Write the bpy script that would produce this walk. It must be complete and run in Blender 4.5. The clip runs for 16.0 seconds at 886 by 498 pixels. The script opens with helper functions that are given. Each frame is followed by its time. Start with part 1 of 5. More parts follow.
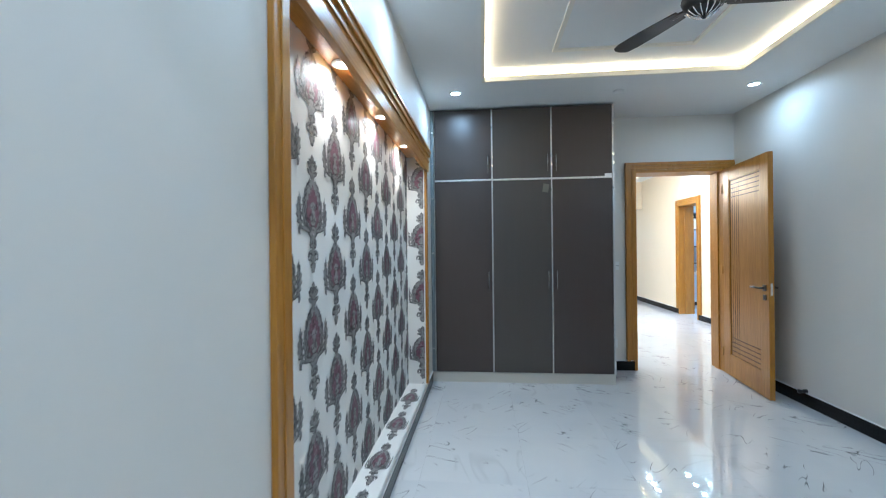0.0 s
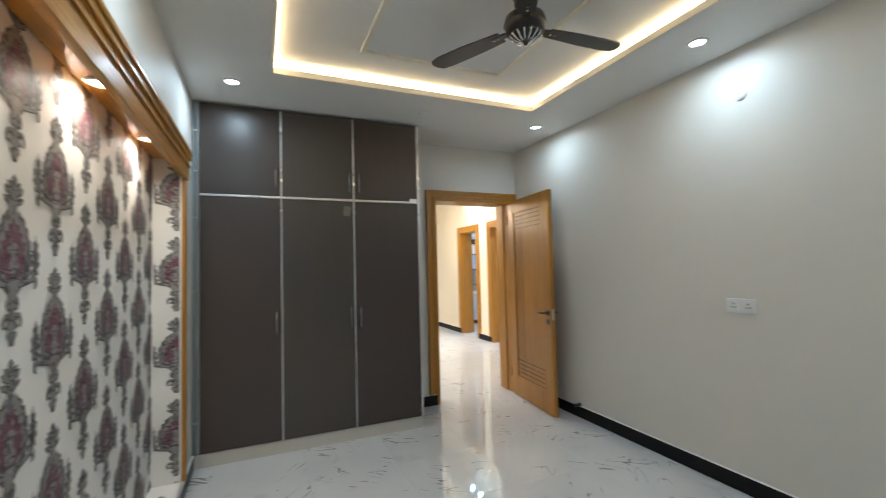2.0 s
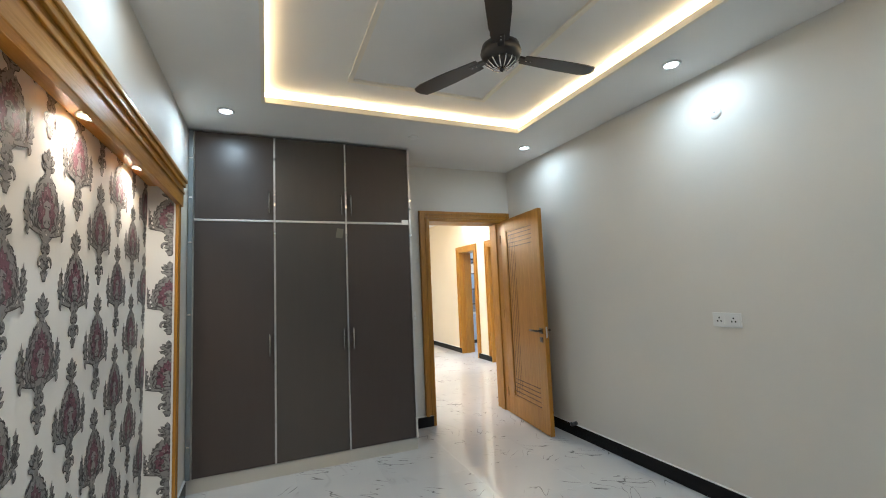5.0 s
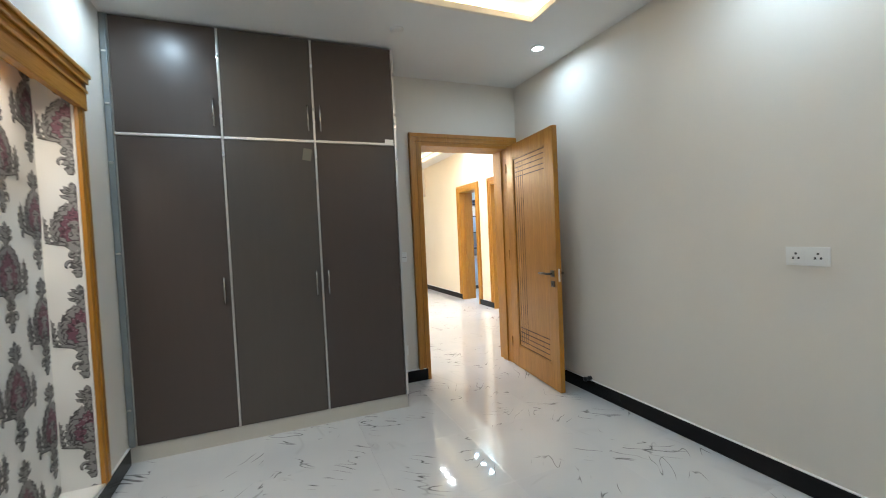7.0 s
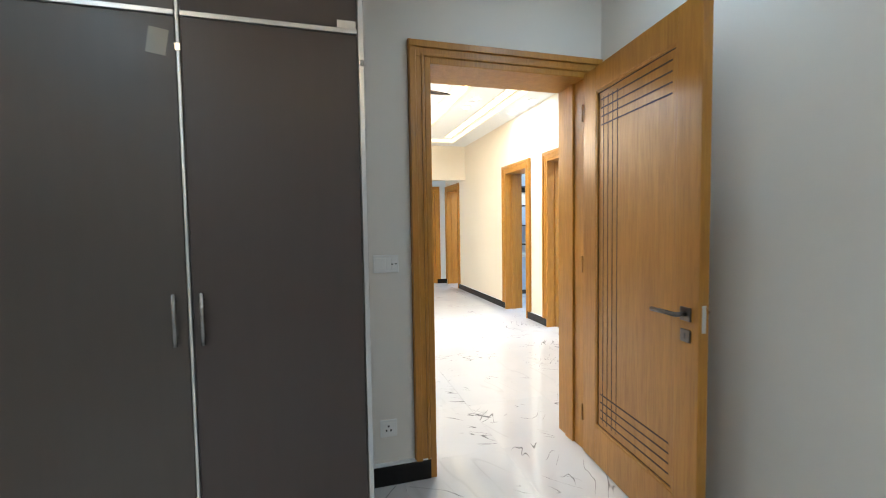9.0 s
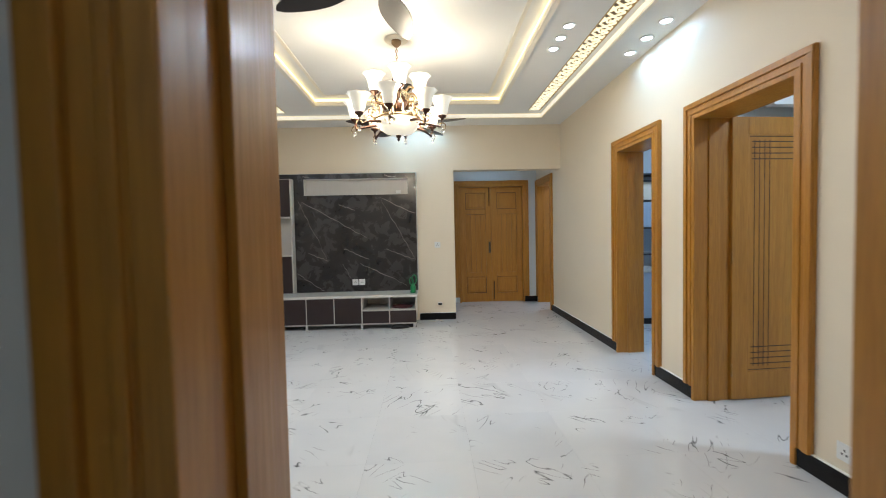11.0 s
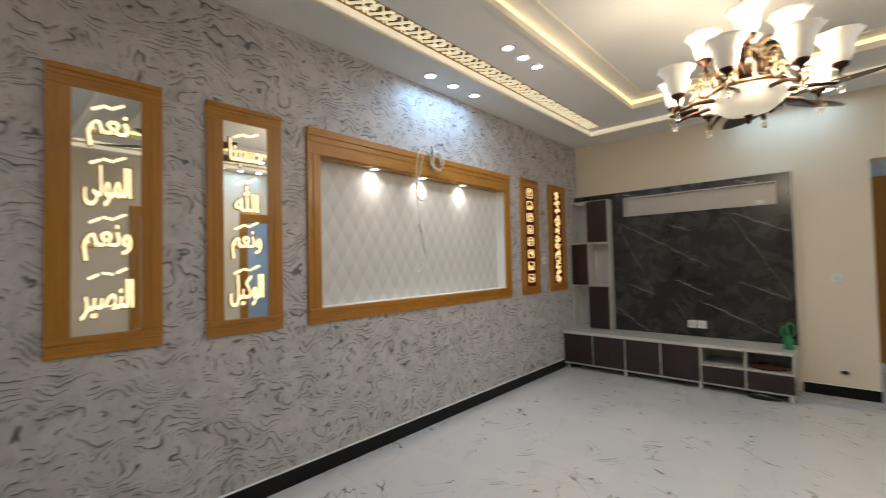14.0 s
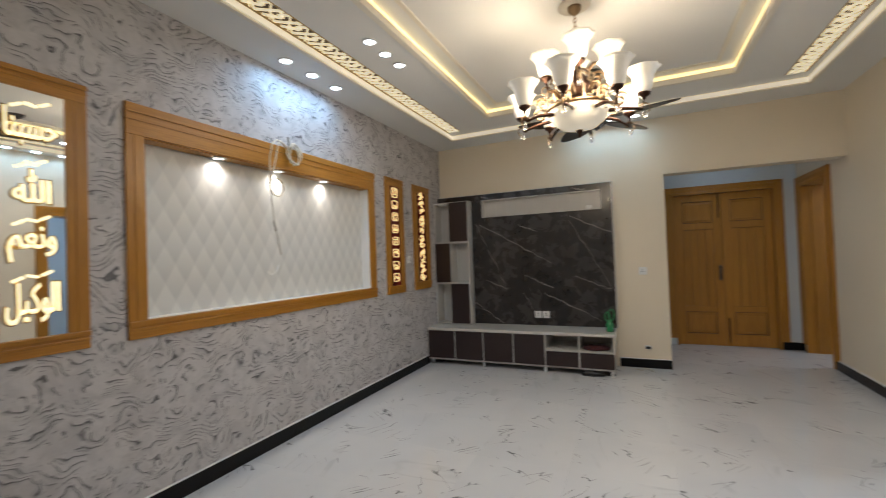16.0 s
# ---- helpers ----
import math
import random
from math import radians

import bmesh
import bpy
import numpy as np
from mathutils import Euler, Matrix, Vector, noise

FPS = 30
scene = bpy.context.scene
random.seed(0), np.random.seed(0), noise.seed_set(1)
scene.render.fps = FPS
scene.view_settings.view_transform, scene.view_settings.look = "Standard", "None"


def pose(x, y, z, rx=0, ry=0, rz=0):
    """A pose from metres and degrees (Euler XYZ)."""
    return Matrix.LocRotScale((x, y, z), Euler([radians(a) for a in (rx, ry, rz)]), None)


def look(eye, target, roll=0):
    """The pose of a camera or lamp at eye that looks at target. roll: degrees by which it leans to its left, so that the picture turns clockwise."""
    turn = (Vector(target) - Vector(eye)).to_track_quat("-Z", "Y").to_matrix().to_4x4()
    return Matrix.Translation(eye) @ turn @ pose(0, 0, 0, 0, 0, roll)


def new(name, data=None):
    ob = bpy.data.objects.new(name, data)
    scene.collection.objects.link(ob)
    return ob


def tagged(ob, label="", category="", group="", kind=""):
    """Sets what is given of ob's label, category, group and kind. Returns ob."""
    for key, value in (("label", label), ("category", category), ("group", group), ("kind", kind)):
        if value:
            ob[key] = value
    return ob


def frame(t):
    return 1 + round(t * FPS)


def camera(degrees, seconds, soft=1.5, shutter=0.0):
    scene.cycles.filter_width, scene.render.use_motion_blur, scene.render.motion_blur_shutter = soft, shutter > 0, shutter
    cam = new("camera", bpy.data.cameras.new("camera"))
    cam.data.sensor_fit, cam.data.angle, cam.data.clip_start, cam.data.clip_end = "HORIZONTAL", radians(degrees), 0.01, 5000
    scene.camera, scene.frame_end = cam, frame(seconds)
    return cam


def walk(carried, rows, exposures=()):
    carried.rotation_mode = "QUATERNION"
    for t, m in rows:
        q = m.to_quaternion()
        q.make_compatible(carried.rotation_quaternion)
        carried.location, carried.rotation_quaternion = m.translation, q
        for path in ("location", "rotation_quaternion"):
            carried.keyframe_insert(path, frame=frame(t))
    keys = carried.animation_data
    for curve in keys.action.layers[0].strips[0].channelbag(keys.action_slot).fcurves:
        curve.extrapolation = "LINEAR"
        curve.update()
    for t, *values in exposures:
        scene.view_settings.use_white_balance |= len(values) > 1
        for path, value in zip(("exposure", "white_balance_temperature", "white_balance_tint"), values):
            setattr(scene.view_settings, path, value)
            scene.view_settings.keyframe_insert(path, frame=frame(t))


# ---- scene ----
cam = camera(93.2, 16.0, soft=1.0, shutter=0.3)
BED_W, HALL_WALL_W, HALL_W, NICHE_W, HALL_NICHE_W = 1.95, 2.15, 3.4, 1.25, 1.0
EXPOSURES = [(0.0, 1.6, 5100, 6), (0.4, 1.45, 5450, 6), (1.0, 1.3, 6200, 10), (2.2, 1.26, 6200, 9), (3.2, 1.36, 6450, 10), (4.7, 1.34, 6250, 10), (7.0, 1.52, 6200, 10), (8.2, 1.75, 6150, 10), (10.3, 0.85, 5400, 5),
             (11.0, 0.3, 5600, 7), (11.6, -0.14, 5950, 10), (12.5, -0.36, 6350, 11), (13.3, -0.36, 6350, 12), (14.3, -0.2, 6000, 11), (15.2, -0.1, 6000, 11), (16.0, -0.38, 6000, 11)]
PATH = [
    (0, (-1.568, -4.065, 1.291), (-1.76, -2.075, 1.293), -0.6),
    (0.5, (-1.605, -3.765, 1.333), (-1.671, -1.768, 1.437), -0.5),
    (1, (-1.575, -3.584, 1.324), (-1.586, -1.588, 1.44), -0.9),
    (1.5, (-1.538, -3.5, 1.334), (-1.291, -1.519, 1.45), -1.46),
    (2, (-1.618, -3.468, 1.389), (-0.825, -1.634, 1.473), -1.41),
    (2.5, (-1.658, -3.476, 1.373), (-0.381, -1.939, 1.449), -1.5),
    (3, (-1.654, -3.47, 1.343), (-0.011, -2.331, 1.425), -1.28),
    (3.5, (-1.608, -3.512, 1.324), (0.153, -2.569, 1.407), -1.12),
    (4, (-1.541, -3.557, 1.339), (-0.058, -2.217, 1.423), -0.98),
    (4.5, (-1.522, -3.583, 1.383), (-0.567, -1.829, 1.489), -1.35),
    (4.7, (-1.541, -3.575, 1.385), (-0.748, -1.748, 1.569), -1.86),
    (6.8, (-1.313, -3.096, 1.287), (-0.544, -1.251, 1.321), -3.39),
    (7, (-1.231, -2.987, 1.284), (-0.474, -1.138, 1.214), -2.59),
    (7.5, (-1.069, -2.601, 1.282), (-0.293, -0.76, 1.193), -2.12),
    (8, (-0.782, -2.244, 1.266), (-0.083, -0.373, 1.171), -2.18),
    (8.2, (-0.698, -2.102, 1.275), (-0.054, -0.211, 1.179), -1.76),
    (10.3, (0.032, -0.432, 1.251), (0.333, 1.543, 1.162), -1.3),
    (10.5, (0.166, -0.243, 1.248), (0.364, 1.746, 1.167), -1.4),
    (11, (0.246, 0.144, 1.286), (0.309, 2.142, 1.208), -1.2),
    (11.5, (0.267, 0.497, 1.324), (0.263, 2.497, 1.286), -1.1),
    (12, (0.354, 0.744, 1.35), (0.115, 2.729, 1.338), -0.9),
    (12.5, (0.35, 0.889, 1.351), (0.07, 2.869, 1.364), -0.9),
    (13, (0.289, 0.95, 1.347), (-0.048, 2.921, 1.375), -1.7),
    (13.5, (0.287, 0.931, 1.348), (-0.562, 2.741, 1.399), -1.6),
    (14, (0.29, 0.897, 1.347), (-1.058, 2.373, 1.409), -1.3),
    (14.5, (0.267, 0.863, 1.331), (-1.361, 2.023, 1.411), -1.3),
    (15, (0.259, 0.874, 1.326), (-1.368, 2.035, 1.411), -1.5),
    (15.5, (0.272, 0.924, 1.341), (-1.056, 2.419, 1.403), -1.9),
    (16, (0.289, 0.974, 1.344), (-0.544, 2.792, 1.386), -2.1),
]
walk(cam, [(t, look(eye, target, roll)) for t, eye, target, roll in PATH], EXPOSURES)

# ---- world and light ----
world = bpy.data.worlds.new("world")
scene.world = world
world.use_nodes = True
sky = world.node_tree.nodes.new("ShaderNodeTexSky")
sky.sky_type, sky.sun_disc, sky.sun_elevation, sky.sun_rotation = "NISHITA", False, radians(12), radians(200)
world.node_tree.links.new(sky.outputs[0], world.node_tree.nodes["Background"].inputs[0])
world.node_tree.nodes["Background"].inputs[1].default_value = 0.05

COOL, WARM, NEUTRAL = (0.66, 0.86, 1.0), (1.0, 0.72, 0.36), (1.0, 0.90, 0.76)


def beam(x, y, z, watts, color, size, spread):
    """The light of a round recessed lamp, a disc that faces down."""
    data = bpy.data.lights.new("downlight_beam", "AREA")
    data.shape, data.size, data.energy, data.color, data.spread = "DISK", size, watts, color, radians(spread)
    new("downlight_beam", data).matrix_world = pose(x, y, z)


# ---- main measures ----
BED_R, BED_L, BED_BACK, BED_FRONT = 1.015, -2.08, -3.83, 0.52
LIV_L, LIV_R, LIV_BACK, LIV_TV, MAIN_Y = -2.18, 2.20, 0.74, 6.32, 7.73
BED_H, BED_TOP, LIV_H, LIV_TOP = 2.66, 2.73, 2.845, 2.905
WALL_R2 = 2.43

# ---- materials ----


def material(name, color, rough=0.5, metal=0.0, emit=None, strength=0.0):
    m = bpy.data.materials.new(name)
    m.use_nodes = True
    b = m.node_tree.nodes["Principled BSDF"]
    b.inputs["Base Color"].default_value = (*color, 1)
    b.inputs["Roughness"].default_value = rough
    b.inputs["Metallic"].default_value = metal
    if emit:
        b.inputs["Emission Color"].default_value = (*emit, 1)
        b.inputs["Emission Strength"].default_value = strength
    return m


class Nodes:
    """Short hand for wiring a material's nodes."""

    def __init__(self, m):
        self.t = m.node_tree
        self.b = m.node_tree.nodes["Principled BSDF"]

    def add(self, kind, operation="", data_type="", wave_type="", bands_direction=""):
        n = self.t.nodes.new("ShaderNode" + kind)
        if operation:
            n.operation = operation
        if data_type:
            n.data_type = data_type
        if wave_type:
            n.wave_type, n.bands_direction = wave_type, bands_direction
        return n

    def link(self, a, b):
        self.t.links.new(a, b)

    def coords(self, scale=(1, 1, 1), random_shift=0.0, which="Object"):
        c = self.add("TexCoord")
        mp = self.add("Mapping")
        mp.inputs["Scale"].default_value = scale
        out = c.outputs[which]
        if random_shift:
            info = self.add("ObjectInfo")
            mul = self.add("VectorMath", operation="SCALE")
            comb = self.add("CombineXYZ")
            for i in range(3):
                self.link(info.outputs["Random"], comb.inputs[i])
            self.link(comb.outputs[0], mul.inputs[0])
            mul.inputs["Scale"].default_value = random_shift
            addv = self.add("VectorMath", operation="ADD")
            self.link(out, addv.inputs[0])
            self.link(mul.outputs[0], addv.inputs[1])
            out = addv.outputs[0]
        self.link(out, mp.inputs["Vector"])
        return mp.outputs[0]

    def noise(self, vec, scale, detail=3, rough=0.5, distortion=0.0):
        n = self.add("TexNoise")
        n.inputs["Scale"].default_value, n.inputs["Detail"].default_value = scale, detail
        n.inputs["Roughness"].default_value, n.inputs["Distortion"].default_value = rough, distortion
        self.link(vec, n.inputs["Vector"])
        return n.outputs["Fac"]

    def ramp(self, fac, stops):
        r = self.add("ValToRGB")
        el = r.color_ramp.elements
        while len(el) < len(stops):
            el.new(0.5)
        for e, (p, c) in zip(el, stops):
            e.position = p
            e.color = (c, c, c, 1) if isinstance(c, (int, float)) else (*c, 1)
        self.link(fac, r.inputs[0])
        return r.outputs[0]

    def mix(self, fac, a, b):
        n = self.add("Mix", data_type="RGBA")
        for sock, v in ((n.inputs[0], fac), (n.inputs[6], a), (n.inputs[7], b)):
            if isinstance(v, (int, float)):
                sock.default_value = v
            elif isinstance(v, tuple):
                sock.default_value = (*v, 1)
            else:
                self.link(v, sock)
        return n.outputs[2]

    def math(self, op, a, b=None):
        n = self.add("Math", operation=op)
        for i, v in enumerate((a, b)):
            if v is None:
                continue
            if isinstance(v, (int, float)):
                n.inputs[i].default_value = v
            else:
                self.link(v, n.inputs[i])
        return n.outputs[0]

    def color(self, out):
        self.link(out, self.b.inputs["Base Color"])

    def rough(self, out):
        self.link(out, self.b.inputs["Roughness"])

    def bump(self, height, strength=0.2, distance=0.002):
        n = self.add("Bump")
        n.inputs["Strength"].default_value, n.inputs["Distance"].default_value = strength, distance
        self.link(height, n.inputs["Height"])
        self.link(n.outputs[0], self.b.inputs["Normal"])


def paint(name, color, rough=0.55):
    m = material(name, color, rough)
    n = Nodes(m)
    v = n.coords()
    large = n.noise(v, 0.9, 4, 0.6)
    n.color(n.mix(n.ramp(large, [(0.3, 0.0), (0.7, 1.0)]), tuple(c * 0.955 for c in color), color))
    fine = n.noise(v, 140, 3, 0.6)
    n.rough(n.ramp(large, [(0.3, rough - 0.06), (0.7, rough + 0.06)]))
    n.bump(fine, 0.12, 0.001)
    return m


def wood(name, light, dark, axis=2, rough=0.34, coat=0.14):
    m = material(name, light, rough)
    n = Nodes(m)
    stretch = [16.0, 16.0, 16.0]
    stretch[axis] = 0.9
    v = n.coords(tuple(stretch), random_shift=7.0)
    grain = n.noise(v, 1.3, 6, 0.62, 0.6)
    fine = n.noise(v, 9.0, 4, 0.6, 0.2)
    c = n.mix(n.ramp(grain, [(0.32, 0.0), (0.68, 1.0)]), dark, light)
    c = n.mix(n.math("MULTIPLY", n.ramp(fine, [(0.35, 1.0), (0.55, 0.0)]), 0.35), c, tuple(k * 0.62 for k in dark))
    n.color(c)
    n.rough(n.ramp(fine, [(0.3, rough + 0.12), (0.7, rough - 0.05)]))
    n.bump(fine, 0.15, 0.0008)
    n.b.inputs["Coat Weight"].default_value = coat
    n.b.inputs["Coat Roughness"].default_value = 0.16
    return m


WALL = paint("cream_wall_paint", (0.80, 0.705, 0.55))
WALL_BED = paint("off_white_wall_paint", (0.74, 0.705, 0.645))
WALL_BLUE = paint("pale_wall_paint", (0.70, 0.74, 0.76))
CEIL = paint("white_ceiling_paint", (0.80, 0.80, 0.78), 0.7)
TRIM_WHITE = paint("white_gypsum_trim", (0.82, 0.78, 0.68), 0.5)
OAK = wood("honey_ash_veneer", (0.48, 0.220, 0.024), (0.38, 0.158, 0.014))
OAK_Y = wood("honey_ash_veneer_y", (0.48, 0.220, 0.024), (0.38, 0.158, 0.014), axis=1)
OAK_X = wood("honey_ash_veneer_x", (0.48, 0.220, 0.024), (0.38, 0.158, 0.014), axis=0)
# for door grooves, and for shadow lines drawn round the panels
GROOVE_SHADE = material("dark_groove_and_shade", (0.06, 0.028, 0.010), 0.6)
SKIRT = material("black_marble_skirting", (0.010, 0.009, 0.009), 0.25)
SKIRT.node_tree.nodes["Principled BSDF"].inputs["Specular IOR Level"].default_value = 0.2
HINGE = material("brown_lacquered_hinge", (0.34, 0.165, 0.03), 0.4, 0.3)
CHROME = material("bright_chrome", (0.75, 0.75, 0.76), 0.12, 1.0)
STEEL = material("dull_dark_steel", (0.15, 0.135, 0.12), 0.28, 1.0)
HANDLE = material("brushed_handle_steel", (0.36, 0.34, 0.32), 0.25, 1.0)
ALU = material("aluminium_edge_strip", (0.72, 0.71, 0.69), 0.30, 0.8)
# aluminium with the shade on it put into its colour
SHADED_ALU = material("shaded_aluminium_filler", (0.26, 0.29, 0.30), 0.35, 0.6)
PLASTIC = material("white_plastic", (0.80, 0.80, 0.78), 0.35)
HOLE = material("socket_hole", (0.02, 0.02, 0.02), 0.6)
BLACK = material("black_plastic", (0.015, 0.015, 0.016), 0.35)
LED = material("warm_led_strip", (0.9, 0.8, 0.6), 0.6, 0, (1.0, 0.73, 0.41), 4.6)
LED_LIV = material("warm_led_strip_hall", (0.9, 0.8, 0.6), 0.6, 0, (1.0, 0.70, 0.25), 1.9)
DISC = material("downlight_diffuser", (0.9, 0.9, 0.9), 0.5, 0, (0.86, 0.95, 1.0), 14.0)
SPOTDISC = material("spot_diffuser", (0.9, 0.9, 0.9), 0.5, 0, (1.0, 0.90, 0.70), 12.0)
MIRROR = material("mirror_silver", (0.86, 0.88, 0.88), 0.015, 1.0)
GOLDLIT = material("backlit_lettering", (0.9, 0.8, 0.5), 0.4, 0, (1.0, 0.80, 0.42), 1.7)
GOLD_DIM = material("dim_backlit_emblem", (0.9, 0.7, 0.35), 0.4, 0, (1.0, 0.66, 0.26), 1.25)
GOLD = material("polished_gold_edge", (0.80, 0.52, 0.16), 0.22, 1.0)
WINE = material("dark_wine_glass_panel", (0.12, 0.018, 0.014), 0.15)


def floor_tile_material():
    m = material("glossy_white_marble_tile", (0.62, 0.63, 0.65), 0.06)
    n = Nodes(m)
    v = n.coords((1, 1, 1), which="Object", random_shift=37.0)
    warp = n.noise(v, 2.4, 3, 0.5)

    def veins(turn, stretch, scale, bend, width, where, need):
        c = n.coords((1, 1, 1), random_shift=37.0 + turn)
        mp = n.add("Mapping")
        mp.inputs["Rotation"].default_value = (0, 0, radians(turn))
        n.link(c, mp.inputs["Vector"])
        st = n.add("Mapping")
        st.inputs["Scale"].default_value = stretch
        n.link(mp.outputs[0], st.inputs["Vector"])
        a = n.noise(st.outputs[0], scale, 0.8, 0.5, bend)
        line = n.ramp(a, [(0.5 - width, 0.0), (0.4985, 1.0), (0.5015, 1.0), (0.5 + width, 0.0)])
        return n.math("MULTIPLY", line, n.ramp(n.noise(v, where, 2, 0.5), [(need, 0.0), (need + 0.05, 1.0)]))
    vein = n.math("MAXIMUM", veins(35, (3.2, 13.0, 1), 1.15, 0.0, 0.017, 3.6, 0.575), n.math("MULTIPLY", veins(-50, (3.0, 11.0, 1), 1.15, 0.08, 0.014, 3.2, 0.605), 0.85))
    vein = n.math("MAXIMUM", vein, n.math("MULTIPLY", veins(75, (1.2, 5.0, 1), 0.9, 0.8, 0.03, 2.2, 0.56), 0.13))
    cloud = n.mix(n.ramp(warp, [(0.35, 0.0), (0.7, 1.0)]), (0.595, 0.60, 0.605), (0.64, 0.64, 0.635))
    n.color(n.mix(n.math("MULTIPLY", vein, 0.95), cloud, (0.09, 0.085, 0.085)))
    n.rough(n.ramp(n.noise(v, 9, 3), [(0.3, 0.015), (0.75, 0.05)]))
    n.b.inputs["Specular IOR Level"].default_value = 0.75
    return m


TILE = floor_tile_material()
GROUT = material("pale_grout", (0.62, 0.62, 0.62), 0.3)


def swirl_wallpaper():
    m = material("grey_swirl_wallpaper", (0.5, 0.48, 0.47), 0.6)
    n = Nodes(m)
    v = n.coords()

    def warped(scale, amount, detail):
        w = n.add("TexNoise")
        w.inputs["Scale"].default_value, w.inputs["Detail"].default_value = scale, detail
        n.link(v, w.inputs["Vector"])
        sub = n.add("VectorMath", operation="SUBTRACT")
        n.link(w.outputs["Color"], sub.inputs[0])
        sub.inputs[1].default_value = (0.5, 0.5, 0.5)
        sc = n.add("VectorMath", operation="SCALE")
        n.link(sub.outputs[0], sc.inputs[0])
        sc.inputs["Scale"].default_value = amount
        ad = n.add("VectorMath", operation="ADD")
        n.link(v, ad.inputs[0])
        n.link(sc.outputs[0], ad.inputs[1])
        return ad.outputs[0]
    def strokes(scale, where, streak_scale, need):
        wave = n.add("TexWave", wave_type="BANDS", bands_direction="Z")
        wave.wave_profile = "SAW"
        wave.inputs["Scale"].default_value, wave.inputs["Distortion"].default_value = scale, 0.0
        n.link(where, wave.inputs["Vector"])
        edge = n.ramp(wave.outputs["Fac"], [(0.50, 0.0), (0.84, 0.34), (0.90, 1.0), (0.995, 0.85)])
        streak = n.noise(n.coords((1, 1, 1.25)), streak_scale, 2.5, 0.55, 0.4)
        return n.math("MULTIPLY", edge, n.ramp(streak, [(need, 0.0), (need + 0.055, 1.0)]))
    bent = warped(3.3, 0.80, 2.5)
    dark = n.math("MAXIMUM", strokes(5.6, bent, 9.5, 0.485), n.math("MULTIPLY", strokes(10.5, bent, 12.0, 0.525), 0.85))
    grain = n.noise(v, 60, 3, 0.7)
    base = n.mix(n.math("MULTIPLY", n.ramp(grain, [(0.35, 1.0), (0.65, 0.0)]), 0.18), (0.60, 0.575, 0.57), (0.34, 0.325, 0.33))
    blot = n.noise(bent, 6, 3, 0.6)
    base = n.mix(n.math("MULTIPLY", n.ramp(blot, [(0.35, 1.0), (0.6, 0.0)]), 0.5), base, (0.36, 0.345, 0.35))
    n.color(n.mix(n.math("MULTIPLY", dark, 0.92), base, (0.07, 0.066, 0.071)))
    n.bump(n.math("ADD", n.math("MULTIPLY", dark, -0.8), n.math("MULTIPLY", grain, 0.35)), 0.4, 0.003)
    return m


def rhombus_panel():
    m = material("pale_rhombus_panel", (0.66, 0.65, 0.60), 0.5)
    n = Nodes(m)
    sep = n.add("SeparateXYZ")
    n.link(n.coords(), sep.inputs[0])
    p = n.math("MULTIPLY", sep.outputs[1], 8.0)
    q = n.math("MULTIPLY", sep.outputs[2], 4.4)
    a = n.math("FRACT", n.math("ADD", p, q))
    b = n.math("FRACT", n.math("SUBTRACT", p, q))
    shade = n.math("MULTIPLY", n.math("ADD", a, n.math("SUBTRACT", 1.0, b)), 0.5)
    c = n.mix(n.ramp(shade, [(0.15, 0.0), (0.85, 1.0)]), (0.585, 0.58, 0.555), (0.73, 0.72, 0.68))
    n.color(n.mix(n.math("MULTIPLY", n.noise(n.coords(), 55, 3, 0.7), 0.12), c, (0.45, 0.44, 0.42)))
    n.bump(shade, 0.06, 0.003)
    return m


def damask(name, color, paper=(0.70, 0.67, 0.62), loss=0.5, scale=95):
    m = material(name, color, 0.55)
    n = Nodes(m)
    v = n.coords()
    leaf = n.noise(v, scale, 2, 0.55, 0.8)
    c = n.mix(n.ramp(leaf, [(loss, 0.0), (loss + 0.05, 1.0)]), color, paper)
    deep = n.noise(v, scale * 0.7, 2, 0.5, 1.0)
    n.color(n.mix(n.ramp(deep, [(0.40, 1.0), (0.47, 0.0)]), c, tuple(k * 0.38 for k in color)))
    n.bump(leaf, 0.4, 0.002)
    return m


SWIRL = swirl_wallpaper()
RHOMBUS = rhombus_panel()
PAPER = paint("cream_damask_paper", (0.77, 0.75, 0.71), 0.6)
MOTIF_GREY = damask("sage_grey_motif", (0.255, 0.245, 0.235), loss=0.70, scale=60)
MOTIF_DARK = material("charcoal_motif_outline", (0.055, 0.048, 0.048), 0.6)
MOTIF_WINE = damask("plum_motif", (0.17, 0.070, 0.095), (0.28, 0.22, 0.23), 0.58, 70)


def laminate(name, color, coat=0.3):
    m = material(name, color, 0.38)
    n = Nodes(m)
    v = n.coords((7, 7, 0.5), random_shift=3.0)
    g = n.noise(v, 4, 5, 0.65)
    n.color(n.mix(n.ramp(g, [(0.3, 0.0), (0.7, 1.0)]), tuple(c * 0.965 for c in color), tuple(c * 1.03 for c in color)))
    n.rough(n.ramp(n.noise(n.coords(), 5, 4), [(0.3, 0.30), (0.7, 0.42)]))
    n.bump(n.noise(v, 30, 3), 0.08, 0.0006)
    n.b.inputs["Coat Weight"].default_value = coat
    n.b.inputs["Coat Roughness"].default_value = 0.25
    return m


BROWN = laminate("taupe_brown_laminate", (0.058, 0.042, 0.035), 0.1)
BROWN_MID = laminate("greyer_brown_laminate", (0.066, 0.054, 0.045), 0.1)
ESPRESSO = laminate("espresso_gloss_laminate", (0.018, 0.0065, 0.0055), 0.25)
WHITE_LAM = laminate("white_laminate", (0.56, 0.54, 0.50))
FILM = material("dull_protective_film", (0.20, 0.185, 0.15), 0.18)
PLINTH = paint("cream_plinth_paint", (0.56, 0.53, 0.47), 0.4)


